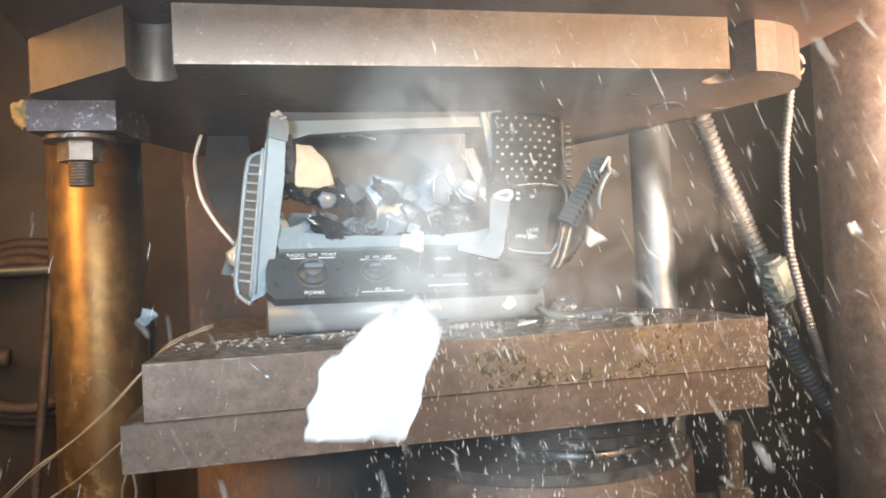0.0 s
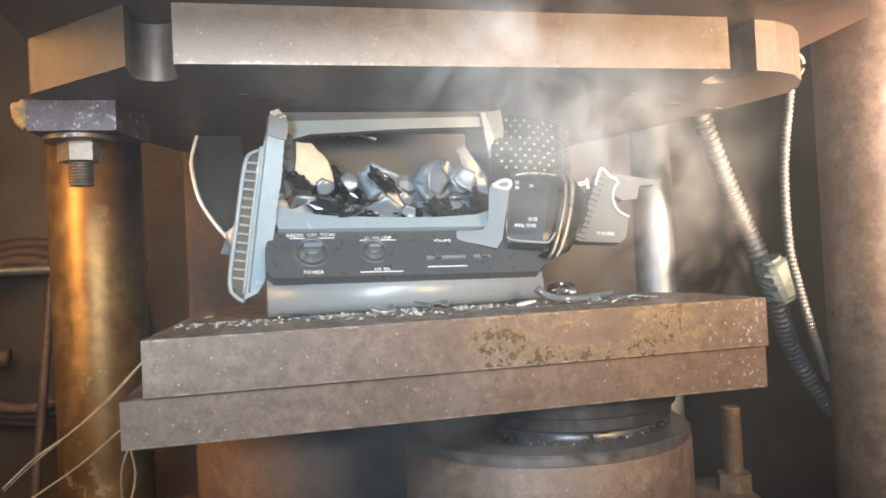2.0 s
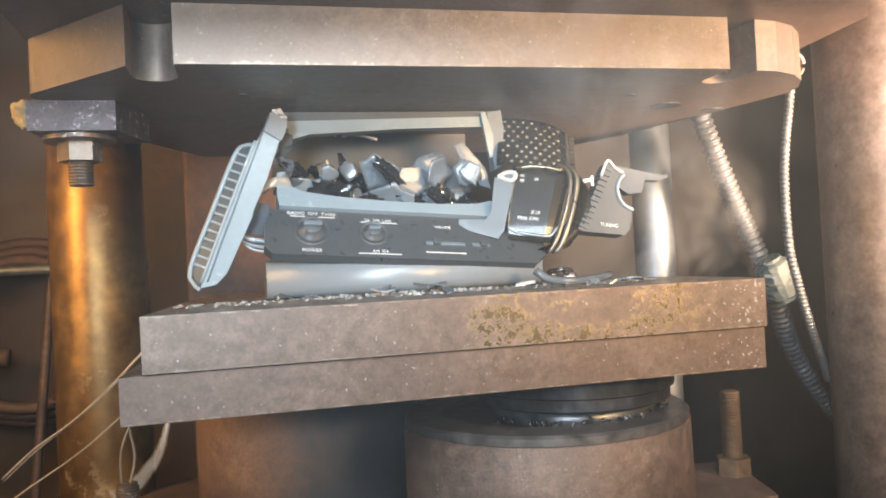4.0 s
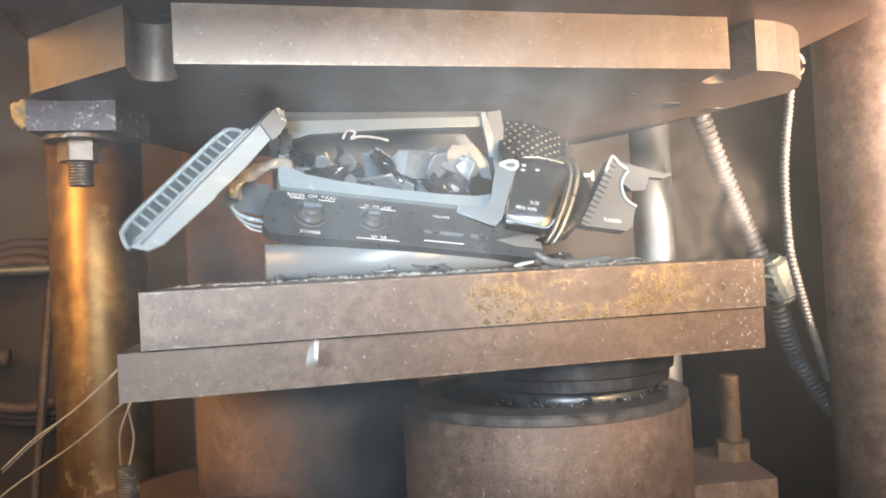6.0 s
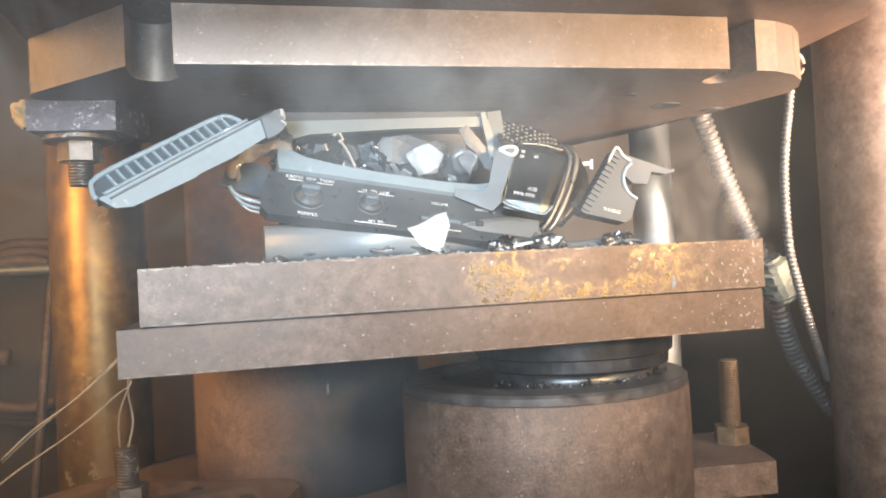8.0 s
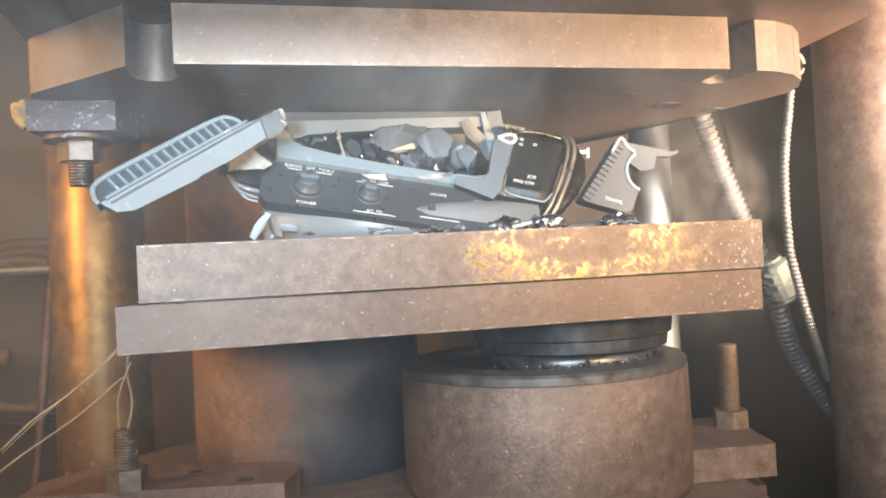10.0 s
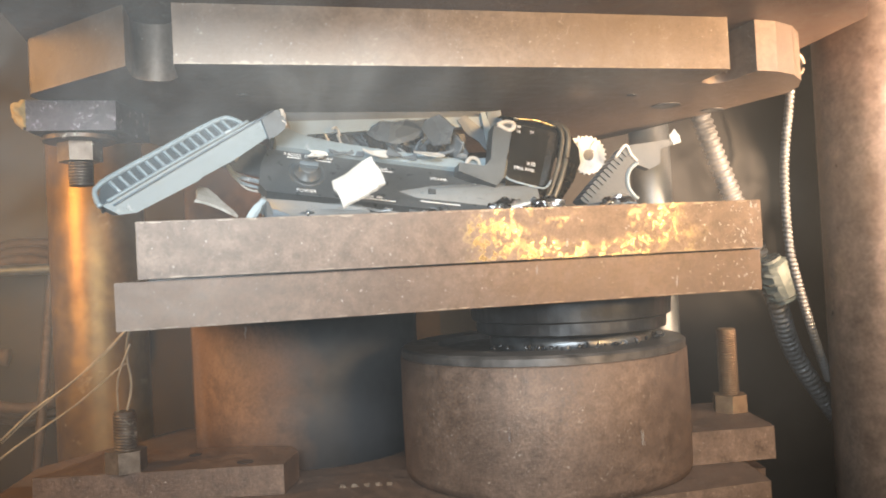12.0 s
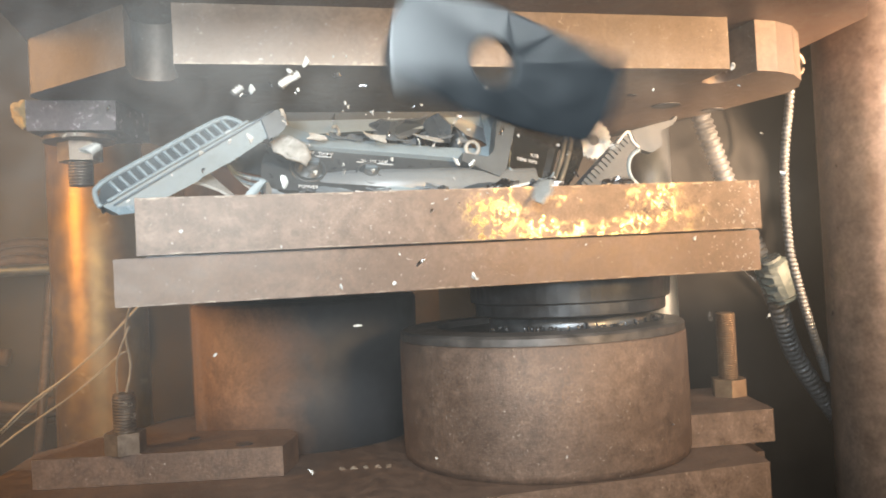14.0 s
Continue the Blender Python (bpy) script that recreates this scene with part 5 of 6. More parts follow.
def build_sprays():
    """Clouds of fine splinters that rain down in the first second."""
    out = []
    for seed, count, lo, hi, v, fall, size in ((5, 250, (0.24, -0.20, -0.16), (0.60, -0.02, 0.13), (0.16, -0.03, -0.34), 0.5, 0.0026),
                                               (6, 900, (0.12, -0.040, -0.125), (0.41, -0.005, 0.015), (0.008, -0.004, -0.03), 0.05, 0.0020),
                                               (7, 260, (0.14, -0.16, -0.05), (0.62, -0.02, 0.17), (0.05, -0.02, -0.12), 0.12, 0.0022),
                                               (8, 120, (-0.10, -0.16, -0.10), (0.16, -0.02, 0.10), (-0.04, -0.02, -0.16), 0.2, 0.0013)):
        rnd = random.Random(seed)
        verts, faces = [], []
        for i in range(count):
            c = Vector([rnd.uniform(a, b) for a, b in zip(lo, hi)])
            along = (Vector((v[0], 0, v[2] - 0.15)).normalized() + Vector((rnd.uniform(-0.35, 0.35), rnd.uniform(-0.35, 0.35), 0))).normalized()
            across = along.cross(Vector((rnd.uniform(-1, 1), rnd.uniform(-1, 1), 0.3))).normalized()
            third = along.cross(across)
            n = size * rnd.choice((0.4, 0.5, 0.7, 1.0, 1.5))
            w = size * rnd.uniform(0.13, 0.28)
            b = len(verts)
            for d in (along * n, across * w, third * w * 0.6, -across * w, -third * w * 0.6, -along * n):
                verts.append(c + d)
            for j in range(4):
                p, q = b + 1 + j, b + 1 + (j + 1) % 4
                faces += [(b, p, q), (b + 5, q, p)]
        me = bpy.data.meshes.new("splinters")
        me.from_pydata(verts, [], faces)
        me.materials.append(M_LIGHT)
        ob = tagged(new("splinters", me), "fine pale plastic splinters raining off the table", "debris", kind="stuff")
        rows, s, most = [], 0.0, -0.69 - lo[2]
        while s < 6.0:
            dz = v[2] * s - fall * s * s
            rows.append((s, pose(v[0] * s, v[1] * s, max(dz, most))))
            if dz < most:
                break
            s += 0.2
        rows.append((14.0, rows[-1][1]))
        out.append((ob, rows))
    return out


def flake_rows(ob, t0, p, v):
    rnd = random.Random(ob.name)
    a = Vector((rnd.uniform(0, 360), rnd.uniform(0, 360), rnd.uniform(0, 360)))
    w = Vector((rnd.uniform(-250, 250), rnd.uniform(-250, 250), rnd.uniform(-200, 200)))
    rows = []
    if t0 > 0:
        start = p if p.y > 0 else Vector((p.x, 0.012, p.z + 0.002))
        rows = [(0.0, pose(start.x, start.y + 0.17, 0.0012, *a)), (t0 - 0.35, pose(start.x, start.y + 0.17, 0.0012 + SPEED * (t0 - 0.35), *a)), (t0 - 0.05, pose(start.x, start.y, start.z, *a))]
    s = 0.0
    while t0 + s <= 14.0:
        q = p + v * s + Vector((0, 0, -0.14 * s * s))
        rows.append((t0 + s, pose(q.x, q.y, max(q.z, -0.695), *(a + w * s))))
        if q.z < -0.695:
            break
        s += 0.25
    if rows[-1][0] < 14.0:
        rows.append((14.0, rows[-1][1]))
    return rows


def curved_shard(size, thick, rnd, sides=7, stretch=1.3, bowl=0.5):
    """A smooth bowl-shaped piece of tube glass with a ragged outline."""
    bm = bmesh.new()
    corners = []
    for i in range(sides):
        a = 2 * math.pi * (i + rnd.uniform(-0.35, 0.35)) / sides
        r = size * rnd.uniform(0.68, 1.0) * 0.5
        corners.append((r * math.cos(a) * stretch, r * math.sin(a)))
    pts = []
    for (x0, z0), (x1, z1) in zip(corners, corners[1:] + corners[:1]):
        for k in range(3):
            f, j = k / 3, 0 if k == 0 else rnd.uniform(-0.05, 0.05)
            pts.append((x0 + (x1 - x0) * f - (z1 - z0) * j, z0 + (z1 - z0) * f + (x1 - x0) * j))
    n, layers = len(pts), []
    for off in (-thick / 2, thick / 2):
        rings = [[bm.verts.new((x * k, off + bowl * k * k * (x * x + z * z) / size, z * k)) for x, z in pts] for k in (1.0, 0.7, 0.35)]
        mid = bm.verts.new((0, off, 0))
        for a, b in zip(rings, rings[1:]):
            for i in range(n):
                bm.faces.new((a[i], a[(i + 1) % n], b[(i + 1) % n], b[i]))
        for i in range(n):
            bm.faces.new((rings[-1][i], rings[-1][(i + 1) % n], mid))
        layers.append(rings[0])
    lo, hi = layers
    for i in range(n):
        bm.faces.new((lo[i], lo[(i + 1) % n], hi[(i + 1) % n], hi[i]))
    return bm


def crumple_bm(size, seed):
    """A crushed lump of thin glossy plastic with sharp folds."""
    bm = bmesh.new()
    bmesh.ops.create_icosphere(bm, subdivisions=3, radius=size / 2)
    for v in bm.verts:
        q = v.co / size * 3.2 + Vector((seed * 4.1, 0, 0))
        v.co *= 0.75 + 0.9 * abs(noise.noise(q)) + 0.5 * noise.noise(q * 2.3)
        v.co.x *= 1.7
        v.co.z *= 0.75
    return bm


def build_screen_pieces():
    """Broken glass and plastic inside the screen opening."""
    rnd = random.Random(55)
    out = []
    for i in range(52):
        f = i / 51
        crushed = i % 5 == 0
        m = M_SHINY if crushed else rnd.choice((M_GLASS, M_GLASS, M_GLASS, M_GLASS, M_DGLASS, M_SLATE, M_SLATE, M_LIGHT if i % 4 == 0 else M_GLASS))
        s = rnd.uniform(0.012, 0.020) if crushed else rnd.uniform(0.010, 0.036)
        glassy = m in (M_GLASS, M_DGLASS)
        label = "crumpled glossy black plastic lump inside the case" if crushed else "broken grey screen glass shard inside the case" if glassy else "broken plastic piece inside the case"
        bm = crumple_bm(s, i) if crushed else curved_shard(s, 0.0016, rnd, rnd.randint(5, 8), rnd.uniform(1.0, 1.6), rnd.uniform(-0.4, 0.4)) if glassy else shard_bm(s, 0.0016, rnd, rnd.randint(5, 8), rnd.uniform(1.0, 1.7))
        ob = loose("crumpled_plastic" if crushed else "screen_shard", label, bm, m, group="broken screen pieces", smooth=glassy)
        h = min(0.42, rnd.random() ** 3.2)
        out.append((ob, 0.098 + 0.155 * ((f * 7.3) % 1.0), 0.133 + 0.05 * rnd.random(), h, rnd.uniform(-35, 35), rnd.uniform(-50, 50), rnd.uniform(-40, 40), rnd.uniform(0.5, 3.0)))
    return out


def piece_rows(x, y, h, rx, ry, rz, drift):
    rows = []
    for t, px, py, pz, a in FRONT_ROWS:
        low = pz + 0.027 - (x - px) * math.sin(radians(a))
        gap = max(0.003, 0.158 - low)
        squeeze = gap / 0.08
        rows.append((t, pose(x + 0.004 * math.sin(drift * t), y + 0.03 * max(0, 1 - squeeze), low + 0.004 + h * gap * 0.85, rx * (0.4 + 0.6 * min(1, squeeze)) + 75 * max(0, 1 - squeeze), ry * (0.3 + 0.7 * squeeze) + 4 * t * (drift - 1.5), rz)))
    return rows


def build_tan_pieces():
    a = loose("screen_shard", "tan coated inner tube fragment, pointed", torn_plate([(-0.014, -0.016), (-0.012, 0.018), (0.000, 0.016), (0.012, 0.002), (0.016, -0.014), (0.004, -0.017)], 0.0016, 3), M_TAN, group="broken screen pieces")
    b = loose("screen_shard", "tan coated inner tube fragment, triangular", torn_plate([(-0.012, -0.010), (0.002, 0.014), (0.012, -0.012)], 0.0016, 5), M_TAN, group="broken screen pieces")
    c = loose("screen_shard", "grey leaning screen glass strip", torn_plate([(-0.008, 0.022), (0.000, 0.022), (0.010, -0.004), (0.008, -0.022), (0.000, -0.016)], 0.0016, 6), M_GLASS, group="broken screen pieces")
    d = loose("tube_neck", "large grey curved screen glass fragment", torn_plate([(-0.024, -0.008), (-0.014, 0.008), (0.006, 0.011), (0.024, 0.006), (0.022, -0.010), (0.0, -0.013)], 0.0018, 8, 0.3), M_GLASS, group="broken screen pieces")
    e = loose("screen_shard", "pale crumpled glass fragment", torn_plate([(-0.012, -0.012), (-0.010, 0.008), (0.004, 0.014), (0.014, 0.002), (0.008, -0.012)], 0.0016, 9), M_GLASS, group="broken screen pieces")
    return a, b, c, d, e


def build_late_pieces():
    """Pieces pushed out of the case once it is nearly flat."""
    white, grey = "pale curled piece of torn case plastic", "thin grey plastic strip wedged under the case"
    out = []

    def out_at(ob, inside, place, turn, lean, when=10.3):
        x, y, z = place
        leave = when - (1.6 if when < 11 else 0.4)
        rows = [(0.0, pose(inside, 0.205, 0.034, 80, 0, 0)), (leave, pose(inside, 0.205, 0.034 + SPEED * leave, 80, 0, 0))]
        rows += [(t, pose(x, y, z + SPEED * (t - 12.5), turn, lean + 3 * (t - 12.5), 0)) for t in (when, 12.5, 14.0)]
        out.append((ob, rows))
    rnd = random.Random(91)
    out_at(loose("torn_plate", white, curved_shard(0.024, 0.0018, rnd, 7, 1.7, 0.5), M_DUST, smooth=True), 0.12, (0.0945, 0.098, 0.1255), -25, 12, 12.2)
    for k, (x, z, lean, long, m) in enumerate(((0.066, 0.094, -50, 0.022, M_GREY), (0.075, 0.093, 80, 0.018, M_LEG), (0.080, 0.0925, 20, 0.020, M_SLATE), (0.126, 0.0925, 8, 0.034, M_SLATE), (0.165, 0.0930, -6, 0.040, M_GREY), (0.205, 0.0930, 14, 0.032, M_SLATE), (0.232, 0.0945, -12, 0.026, M_LEG))):
        outline = [(-long / 2, -0.0026), (-long * 0.1, -0.0034), (long / 2, -0.0020), (long * 0.48, 0.0022), (0.0, 0.0032), (-long * 0.46, 0.0020)]
        out_at(loose("strip", grey, torn_plate(outline, 0.0014, 40 + k), m), 0.10 + 0.02 * k, (x, 0.088 + 0.002 * k, z), -20 - 6 * k, lean, 10.3 if k < 3 else 11.8 + 0.1 * k)
    ring = tube([(0.0052 * math.cos(a), 0, 0.0052 * math.sin(a)) for a in [2 * math.pi * i / 12 for i in range(13)]], 0.0016, 8)
    prism([(-0.0120, -0.0090), (-0.0030, -0.0085), (0.0015, -0.0045), (-0.0050, -0.0030), (-0.0100, -0.0045)], -0.0010, 0.0010, "y", ring)
    out_at(loose("lug", "white plastic mounting lug with a ring", ring, M_DUST), 0.22, (0.2355, 0.128, 0.1270), 0, -25)
    for k in range(9):
        x = 0.115 + 0.014 * k
        ob = loose("splinter", "thin bright glass splinter in the flattened case", shard_bm(rnd.uniform(0.006, 0.013), 0.0010, rnd, 6, 2.2), M_LIGHT if k % 3 == 0 else M_GLASS)
        out_at(ob, x, (x, 0.120 + 0.004 * (k % 3), 0.1325 + 0.004 * rnd.random()), rnd.uniform(-70, -30), rnd.uniform(-25, 25))
    return out


def build_table_clutter():
    rnd = random.Random(8)
    chip = loose("curved_chip", "black curved plastic chip lying on the table", tube([(0.268, 0.088, 0.012), (0.276, 0.084, 0.0055), (0.290, 0.082, 0.0030), (0.308, 0.082, 0.0032), (0.327, 0.084, 0.0055)], 0.0030, 8), M_DGLASS, smooth=True)
    foils = []
    for k in range(3):
        bm = bmesh.new()
        bmesh.ops.create_icosphere(bm, subdivisions=3, radius=0.0105)
        for v in bm.verts:
            v.co *= 1 + 0.55 * noise.noise(v.co * 220 + Vector((k * 5, 0, 0)))
            v.co.z = max(v.co.z * 0.62, -0.004) + 0.004
            v.co.x *= 1.25
        foils.append(loose("foil_lump", "crumpled silver foil lump on the table", bm, M_FOIL))
    verts, faces = [], []
    for i in range(900):
        x = rnd.uniform(0.01, 0.36)
        y = 0.112 - abs(rnd.gauss(0, 0.028))
        if y < 0.004:
            continue
        s = rnd.uniform(0.0004, 0.0019) * (1.3 if 0.10 < x < 0.22 else 1)
        n = len(verts)
        for k in range(4):
            an = math.pi / 2 * k + rnd.uniform(-0.5, 0.5)
            verts.append((x + s * math.cos(an), y + s * math.sin(an), 0.0003 + rnd.uniform(0, s * 0.4)))
        verts.append((x + rnd.uniform(-0.3, 0.3) * s, y, s * rnd.uniform(0.4, 1.3)))
        for k in range(4):
            faces.append((n + k, n + (k + 1) % 4, n + 4))
    me = bpy.data.meshes.new("crumbs")
    me.from_pydata(verts, [], faces)
    me.materials.append(M_DUST)
    stuff = tagged(new("crumbs", me), "pale plastic crumbs and dust on the table edge", "crumbs", kind="stuff")
    slivers = []
    for k in range(14):
        s = rnd.uniform(0.006, 0.015)
        ob = loose("sliver", "flat glossy plastic sliver lying on the table", shard_bm(s, 0.0012, rnd, 6, 2.0), rnd.choice((M_DGLASS, M_GLASS, M_GLASS, M_LIGHT)))
        slivers.append((ob, rnd.uniform(0.05, 0.34), rnd.uniform(0.03, 0.10), rnd.uniform(-25, 25), rnd.uniform(0, 360)))
    return chip, foils, stuff, slivers


def build_speaker():
    sp = thing("speaker_panel", "black perforated panel standing behind the television", "panel")
    part("panel", prism([(0.0250, 0.1715), (0.060, 0.1715), (0.070, 0.080), (0.0480, 0.078), (0.0250, 0.112), (0.0195, 0.140)], 0.2610, 0.2650, "y"), M_GRILLE, sp, "black perforated panel")
    cable = loose("cable", "white cable curled beside the black panel", tube([(-0.0240, 0, 0.0982), (-0.0295, 0, 0.081), (-0.0305, 0, 0.0682), (-0.0265, 0, 0.0428), (-0.0150, 0, 0.020), (0, 0, 0)], 0.0017, 8), M_WHITEWIRE, "cable", "loose wires", smooth=True)
    return sp, cable


def build_background():
    for i, (x0, z0, x1, z1, y, r, m, label) in enumerate((
            (-0.62, 0.065, -0.07, 0.065, 0.62, 0.007, M_HOSE, "grey horizontal pipe behind the column"),
            (-0.24, -0.35, -0.19, 0.10, 0.66, 0.006, M_RUST, "reddish hanging hose behind the column"),
            (-0.36, 0.02, -0.26, -0.05, 0.70, 0.012, M_RUSTDARK, "dark bent pipe behind the column"))):
        p = thing("pipe", label, "pipe", "pipes behind the press")
        part("run", tube([(x0, y, z0), ((x0 + x1) / 2, y, (z0 + z1) / 2 - 0.012 * i), (x1, y, z1)], r, 12), m, p, smooth=True)
    shelf = thing("pipe_ring", "dark ribbed hose coil behind the column", "hose")
    for k in range(3):
        ring = [(-0.24 + (0.10 + 0.012 * k) * math.cos(a), 0.70 + 0.02 * k, -0.02 + (0.10 + 0.012 * k) * math.sin(a)) for a in [2 * math.pi * i / 24 for i in range(25)]]
        part("coil", tube(ring, 0.008, 8), M_RUSTDARK, shelf, smooth=True)


def dust_sheet(label, sx, sz, m, seed):
    """A bulged, wavy sheet of thin dust."""
    bm = bmesh.new()
    n = 14
    grid = [[bm.verts.new((sx * (i / n - 0.5), 0.02 * noise.noise(Vector((i * 0.35, k * 0.35, seed))) - 0.03 * math.sin(math.pi * i / n), sz * (k / n - 0.5))) for i in range(n + 1)] for k in range(n + 1)]
    for k in range(n):
        for i in range(n):
            bm.faces.new((grid[k][i], grid[k][i + 1], grid[k + 1][i + 1], grid[k + 1][i]))
    ob = link("dust_cloud", bm, m, smooth=True)
    ob.visible_shadow = False
    return tagged(ob, label, "dust", kind="stuff")


def build_dust():
    veil, plume, wisp = "thin pale dust hanging before the press", "dense pale dust plume bursting from the case", "pale drifting dust wisp"
    return [
        (dust_sheet(veil, 1.0, 0.75, M_VEIL, 1), [(0, 0.26, -0.13, 0.10), (14, 0.16, -0.13, 0.10)]),
        (dust_sheet(veil, 0.9, 0.6, M_VEIL, 2), [(0, 0.34, -0.075, 0.12), (14, 0.18, -0.075, 0.10)]),
        (dust_sheet(plume, 0.20, 0.26, M_PLUME, 3), [(0, 0.185, 0.02, 0.085), (1.0, 0.205, 0.01, 0.110), (2.0, 0.225, 0.0, 0.165), (3.2, 0.24, -0.02, 0.25), (5.5, 0.26, -0.04, 0.60), (14, 0.26, -0.04, 0.66)]),
        (dust_sheet(plume, 0.17, 0.26, M_PLUME, 13), [(0, 0.185, 0.035, 0.085), (0.5, 0.190, 0.03, 0.130), (1.0, 0.20, 0.02, 0.23), (1.6, 0.22, 0.0, 0.42), (3.0, 0.24, -0.02, 0.62), (14, 0.24, -0.02, 0.66)]),
        (dust_sheet(plume, 0.26, 0.16, M_PLUME, 4), [(0, 0.215, 0.03, 0.030), (1.0, 0.245, 0.02, 0.035), (2.2, 0.31, 0.0, 0.14), (3.2, 0.35, -0.02, 0.27), (5, 0.42, -0.05, 0.60), (14, 0.42, -0.05, 0.66)]),
        (dust_sheet(wisp, 0.30, 0.22, M_WISP, 5), [(0, 0.27, -0.01, 0.15), (3, 0.29, -0.02, 0.14), (6, 0.24, -0.02, 0.13), (10, 0.16, -0.02, 0.14), (14, 0.06, -0.02, 0.15)]),
        (dust_sheet(wisp, 0.26, 0.20, M_WISP, 6), [(0, 0.20, -0.03, -0.07), (3, 0.19, -0.03, -0.09), (6, 0.16, -0.03, -0.30), (14, 0.10, -0.03, -0.40)]),
        (dust_sheet(wisp, 0.34, 0.24, M_WISP, 7), [(0, 0.40, 0.20, 0.06), (4, 0.44, 0.20, 0.06), (14, 0.46, 0.20, 0.09)]),
        (dust_sheet(veil, 0.46, 0.28, M_WISP, 9), [(0, 0.16, -0.045, -0.48), (3.2, 0.16, -0.045, -0.46), (5.3, 0.17, -0.045, 0.07), (8.2, 0.16, -0.045, 0.10), (10.5, 0.14, -0.045, 0.55), (14, 0.14, -0.045, 0.60)]),
        (dust_sheet(wisp, 0.60, 0.70, M_HAZE, 11), [(0, -0.62, 0.27, 0.0), (5.5, -0.42, 0.27, 0.02), (8.2, -0.24, 0.27, 0.03), (11.0, -0.10, 0.27, 0.03), (14, -0.06, 0.27, 0.02)]),
        (dust_sheet(wisp, 0.50, 0.42, M_WISP, 12), [(0, -0.75, -0.035, 0.17), (8.2, -0.48, -0.035, 0.17), (11.0, -0.13, -0.035, 0.16), (14, -0.09, -0.035, 0.15)]),
        (dust_sheet(wisp, 0.36, 0.26, M_WISP, 8), [(0, -0.25, -0.03, 0.16), (5, -0.14, -0.03, 0.14), (9, -0.06, -0.03, 0.15), (14, 0.0, -0.03, 0.14)]),
    ]



# ---------- run ----------
build_press_head()
build_head_clamp()
build_columns()
build_hoses()
build_rag()
TABLE = build_table()
WIRES = build_wires()
TV, TVP = build_television()
SPEAKER, CABLE = build_speaker()
build_background()
SCREEN = build_screen_pieces()
TAN = build_tan_pieces()
LATE = build_late_pieces()
CHIP, FOILS, CRUMBS, SLIVERS = build_table_clutter()
FLYERS = build_flyers()
FLAKES = build_flakes()
SPRAYS = build_sprays()
DUST = build_dust()


def turn_rows(rows, tilt=0.0):
    return [(t, pose(x, y, z, tilt, a, 0)) for t, x, y, z, a in rows]


def rise(x=0.0, y=0.0, z=0.0, rate=1.0, start=0.0):
    return [(t, pose(x, y, z + rate * SPEED * t)) for t in (0.0, 7.0, 14.0)]


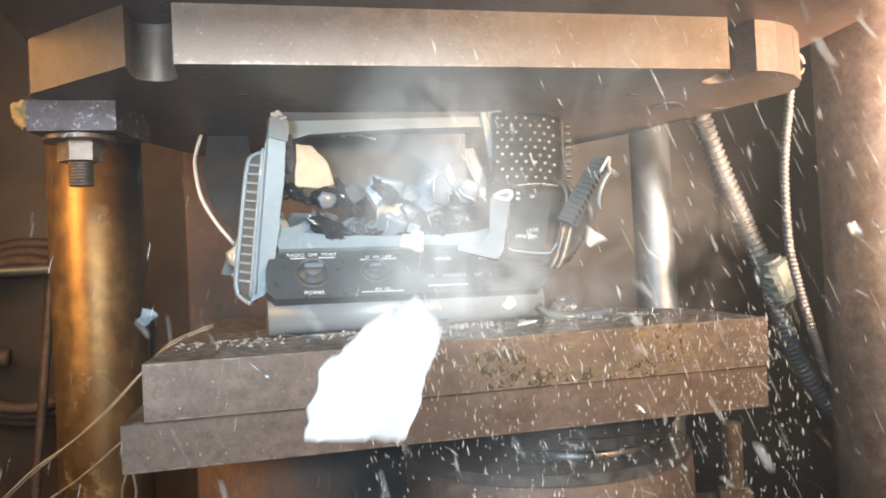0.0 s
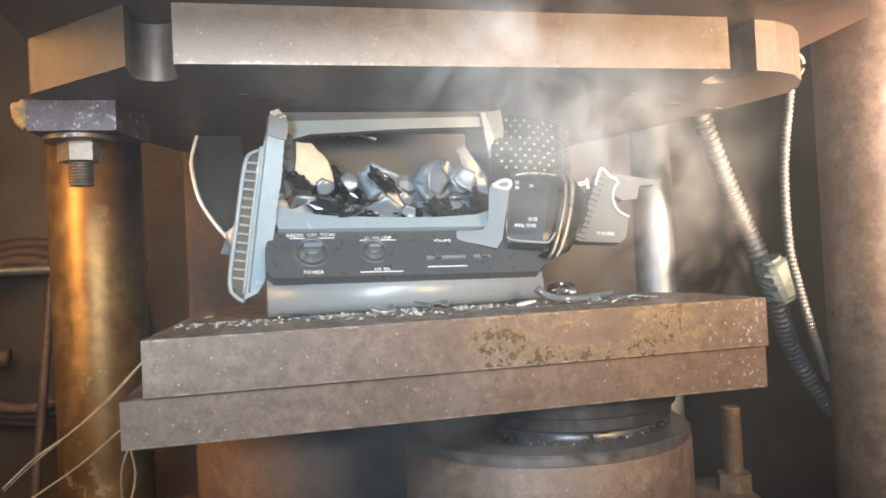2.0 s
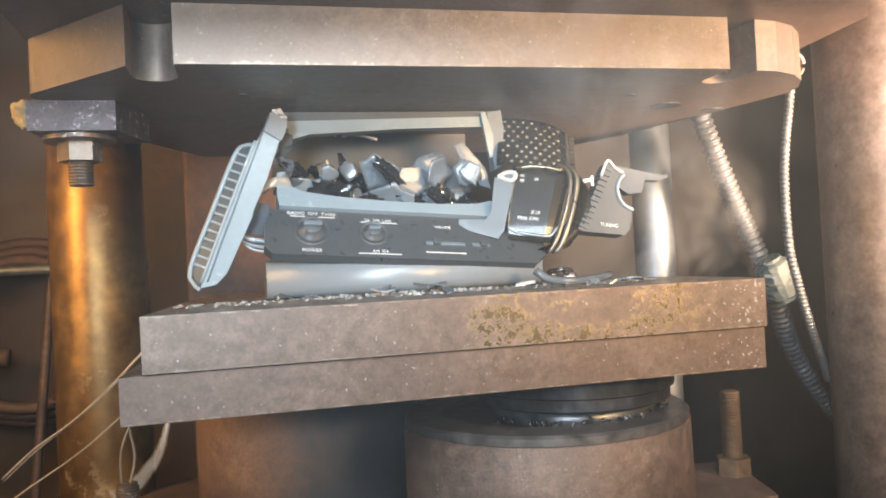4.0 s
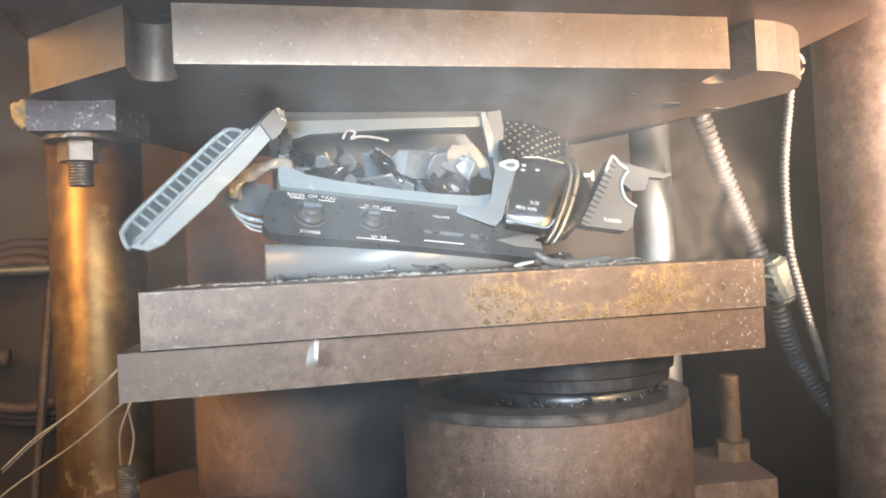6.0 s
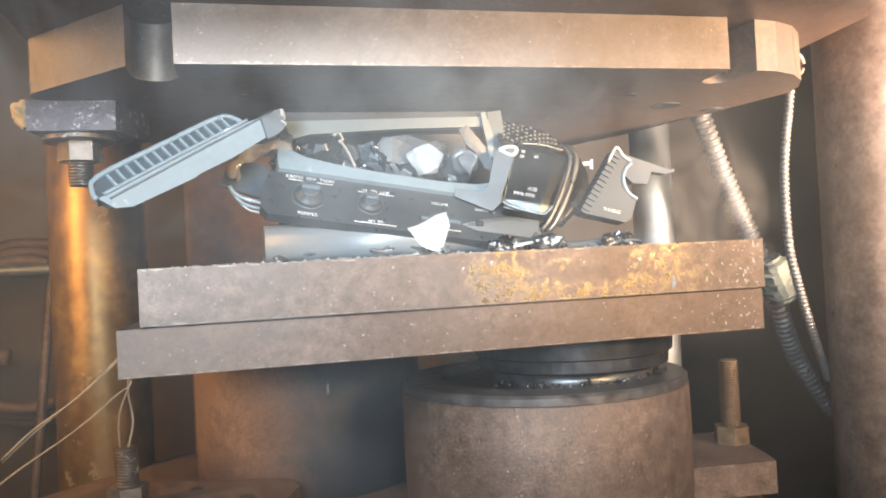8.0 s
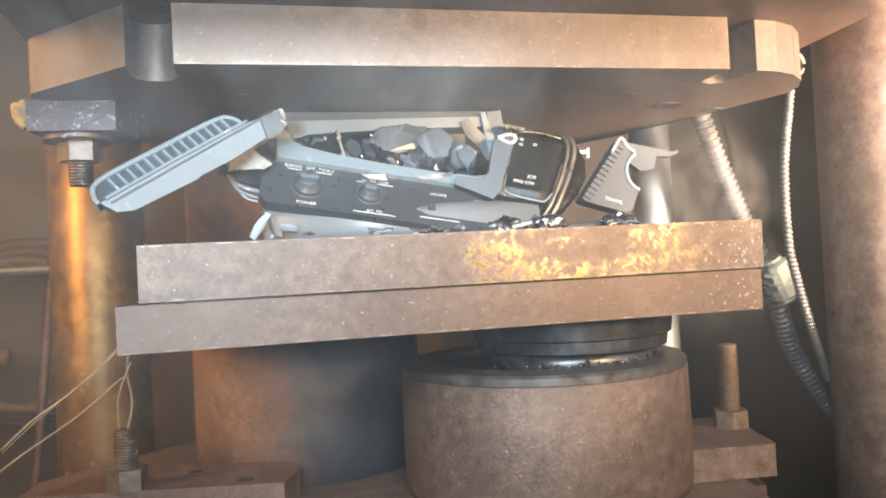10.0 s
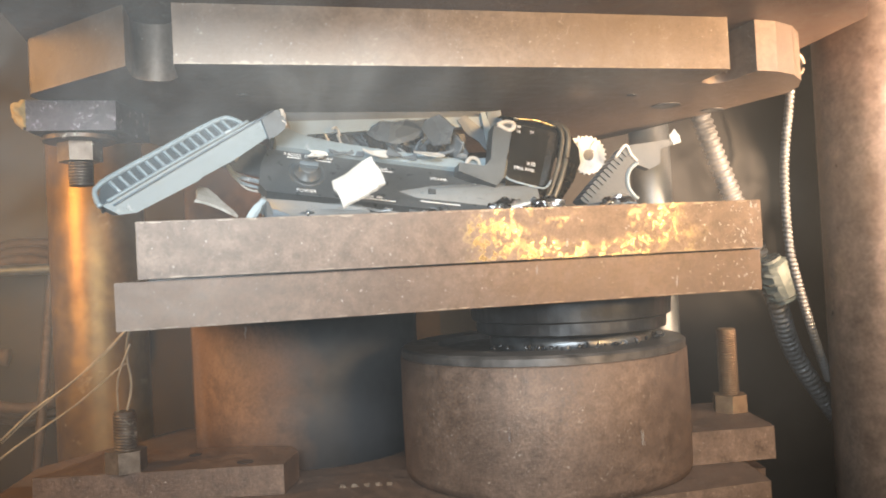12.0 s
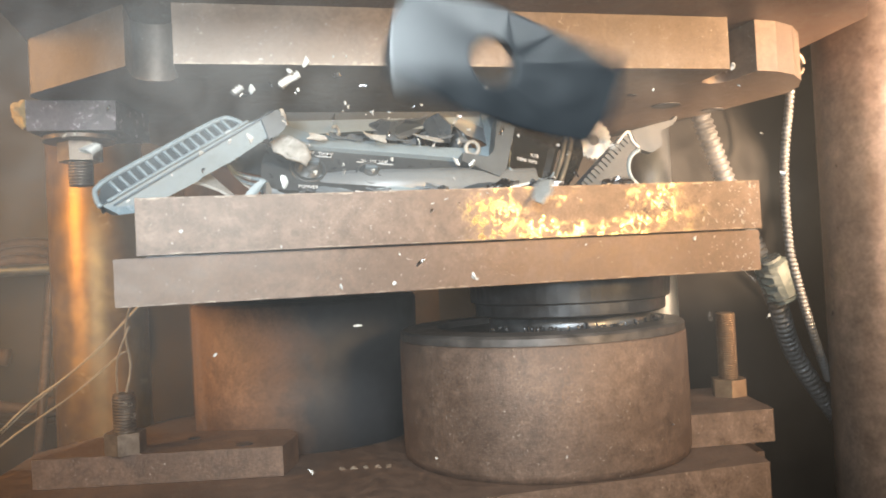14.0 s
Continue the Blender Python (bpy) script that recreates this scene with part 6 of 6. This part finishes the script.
def motions():
    walk(TABLE, rise())
    walk(WIRES[0], rise(z=-0.0055, rate=0.55))
    walk(WIRES[1], rise(z=-0.0070, rate=0.70))
    walk(WIRES[2], rise())
    walk(TVP["bar"], rise())
    walk(TVP["rear"], rise())
    walk(TVP["panel"], turn_rows(FRONT_ROWS, -35))
    walk(TVP["hook"], [(0, pose(0.135, 0.20, 0.160)), (4.6, pose(0.135, 0.19, 0.158)), (5.5, pose(0.133, 0.140, 0.148)), (6.5, pose(0.137, 0.138, 0.1475, 0, -4, 0)), (7.5, pose(0.128, 0.138, 0.149, 0, 30, 40)), (11, pose(0.128, 0.142, 0.155, 0, 40, 60)), (14, pose(0.128, 0.142, 0.157, 0, 40, 60))])
    walk(TVP["side"], [(t, pose(x, y, z, 4, a, float(np.interp(t, [3.0, 5.3, 6.5, 7.5], [6, 16, 26, 32])))) for t, x, y, z, a in SIDE_ROWS])
    walk(TVP["dial"], [(t, pose(x - float(np.interp(t, [0, 8, 10.5, 11.5], [0.003, 0.002, 0.003, 0.005])), y, z, -12, a, float(np.interp(t, [0, 3, 8, 10.5, 11.5], [-18, -18, -16, -8, 0])))) for t, x, y, z, a in DIAL_ROWS])
    fold = []
    for t, x, y, z, a in DIAL_ROWS:
        back = math.degrees(math.acos(min(0.98, max(0.05, (0.1700 - z - 0.012) / GRILLE_TALL))))
        fold.append((t, pose(x - float(np.interp(t, [0, 8, 10.5, 11.5], [0.012, 0.011, 0.008, 0.006])), y + 0.006, z + 0.0115, -back, a, float(np.interp(t, [0, 3, 8, 10.5, 11.5], [-18, -18, -16, -8, 0])))))
    walk(TVP["grille"], fold)
    walk(TVP["tun"], [(t, pose(x + 0.002, y - 0.026, z - 0.002, 26, a + 18, 62) if t < 1.1 else pose(x - (0.010 if t < 9 else 0.016), y - 0.014, z - 0.0005, -12, a + 11, 0)) for t, x, y, z, a in TUNER_ROWS])
    walk(TVP["arm"], [(t, pose(0, 0, 0, 0, a, 0)) for t, a in ((0, 0), (8.0, 0), (10.5, -14), (11.0, -18), (12.5, -40), (14.0, -42))])
    walk(TVP["gear"], turn_rows(GEAR_ROWS))
    walk(TVP["corner"], [(t, pose(x, y, z, 0, a, 0)) for t, x, y, z, a in FRONT_ROWS])
    walk(SPEAKER, [(0, pose(0.004, 0, 0)), (3.2, pose(-0.004, 0, 0)), (3.5, pose(-0.004, 0.02, -0.01, -6, 0, 0)), (4.1, pose(-0.02, 0.16, -0.16, -30, 0, 0)), (4.8, pose(-0.06, 0.26, -0.62, -60, 0, 0)), (14, pose(-0.06, 0.26, -0.62, -60, 0, 0))])
    walk(CABLE, [(0, pose(0.048, 0.2585, 0.074)), (2.5, pose(0.046, 0.2585, 0.074, 0, -3, 0)), (2.8, pose(0.042, 0.2585, 0.076, 0, -16, 0)), (3.0, pose(0.036, 0.2585, 0.084, 0, -33, 0)), (3.2, pose(0.026, 0.2585, 0.082, 0, -50, 0)), (3.6, pose(0.0, 0.26, 0.04, 0, -90, 0)), (4.2, pose(-0.03, 0.40, -0.2, 0, -150, 0)), (4.8, pose(-0.05, 0.50, -0.62, 0, -170, 0)), (14, pose(-0.05, 0.50, -0.62, 0, -170, 0))])
    for ob, *how in SCREEN:
        walk(ob, piece_rows(*how))
    walk(TAN[0], [(0, pose(0.112, 0.150, 0.128)), (2.5, pose(0.112, 0.150, 0.130)), (2.9, pose(0.125, 0.160, 0.118, 60, 40, 0)), (5.5, pose(0.125, 0.170, 0.125, 80, 60, 0)), (14, pose(0.125, 0.170, 0.150, 84, 60, 0))])
    walk(TAN[1], [(0, pose(0.222, 0.160, 0.115, 0, 0, 20)), (2.5, pose(0.220, 0.160, 0.118, 0, 0, 0)), (2.9, pose(0.215, 0.165, 0.115, 50, 30, 0)), (5.5, pose(0.210, 0.170, 0.125, 70, 60, 0)), (14, pose(0.205, 0.170, 0.150, 84, 60, 0))])
    walk(TAN[2], [(0, pose(0.243, 0.150, 0.118, 0, 0, 0)), (3.0, pose(0.241, 0.150, 0.122, 0, -18, 0)), (6.5, pose(0.244, 0.150, 0.133, 0, -20, 0)), (11, pose(0.248, 0.150, 0.147, 0, -25, 0)), (14, pose(0.248, 0.150, 0.150, 0, -45, 0))])
    walk(TAN[3], [(0, pose(0.190, 0.165, 0.100, 20, 0, 0)), (3.0, pose(0.190, 0.160, 0.110, 20, 10, 0)), (5.5, pose(0.195, 0.150, 0.126, 10, 12, 0)), (7.5, pose(0.182, 0.145, 0.138, 10, 5, 0)), (11, pose(0.180, 0.145, 0.152, 40, 0, 0)), (14, pose(0.180, 0.145, 0.156, 60, 0, 0))])
    walk(TAN[4], [(0, pose(0.172, 0.150, 0.092, 0, 0, 10)), (3.0, pose(0.176, 0.150, 0.104, 0, 20, 10)), (6.5, pose(0.232, 0.145, 0.132, 0, 30, 10)), (7.5, pose(0.200, 0.140, 0.130, 0, 60, 0)), (11, pose(0.212, 0.140, 0.150, 40, 60, 0)), (14, pose(0.212, 0.140, 0.155, 60, 60, 0))])
    walk(CHIP, rise())
    walk(CRUMBS, rise())
    for ob, x, y, tilt, turn in SLIVERS:
        walk(ob, [(t, pose(x, y, 0.004 + SPEED * t, 88 + 0.3 * tilt, 0, turn)) for t in (0.0, 7.0, 14.0)])
    for k, (ob, x) in enumerate(zip(FOILS, (0.243, 0.274, 0.330))):
        walk(ob, [(0, pose(x, 0.19, 0.001)), (6.4, pose(x, 0.19, 0.001 + SPEED * 6.4)), (7.4, pose(x, 0.075, 0.001 + SPEED * 7.4)), (14, pose(x, 0.070, 0.001 + SPEED * 14))])
    for ob, rows in LATE:
        walk(ob, rows)
    for key, ob in FLYERS.items():
        walk(ob, flight_rows(key, FLIGHTS[key]))
    for ob, t0, p, v in FLAKES:
        walk(ob, flake_rows(ob, t0, p, v))
    for ob, rows in SPRAYS:
        walk(ob, rows)
    for ob, path in DUST:
        walk(ob, [(t, pose(x, y, z)) for t, x, y, z in path])


motions()
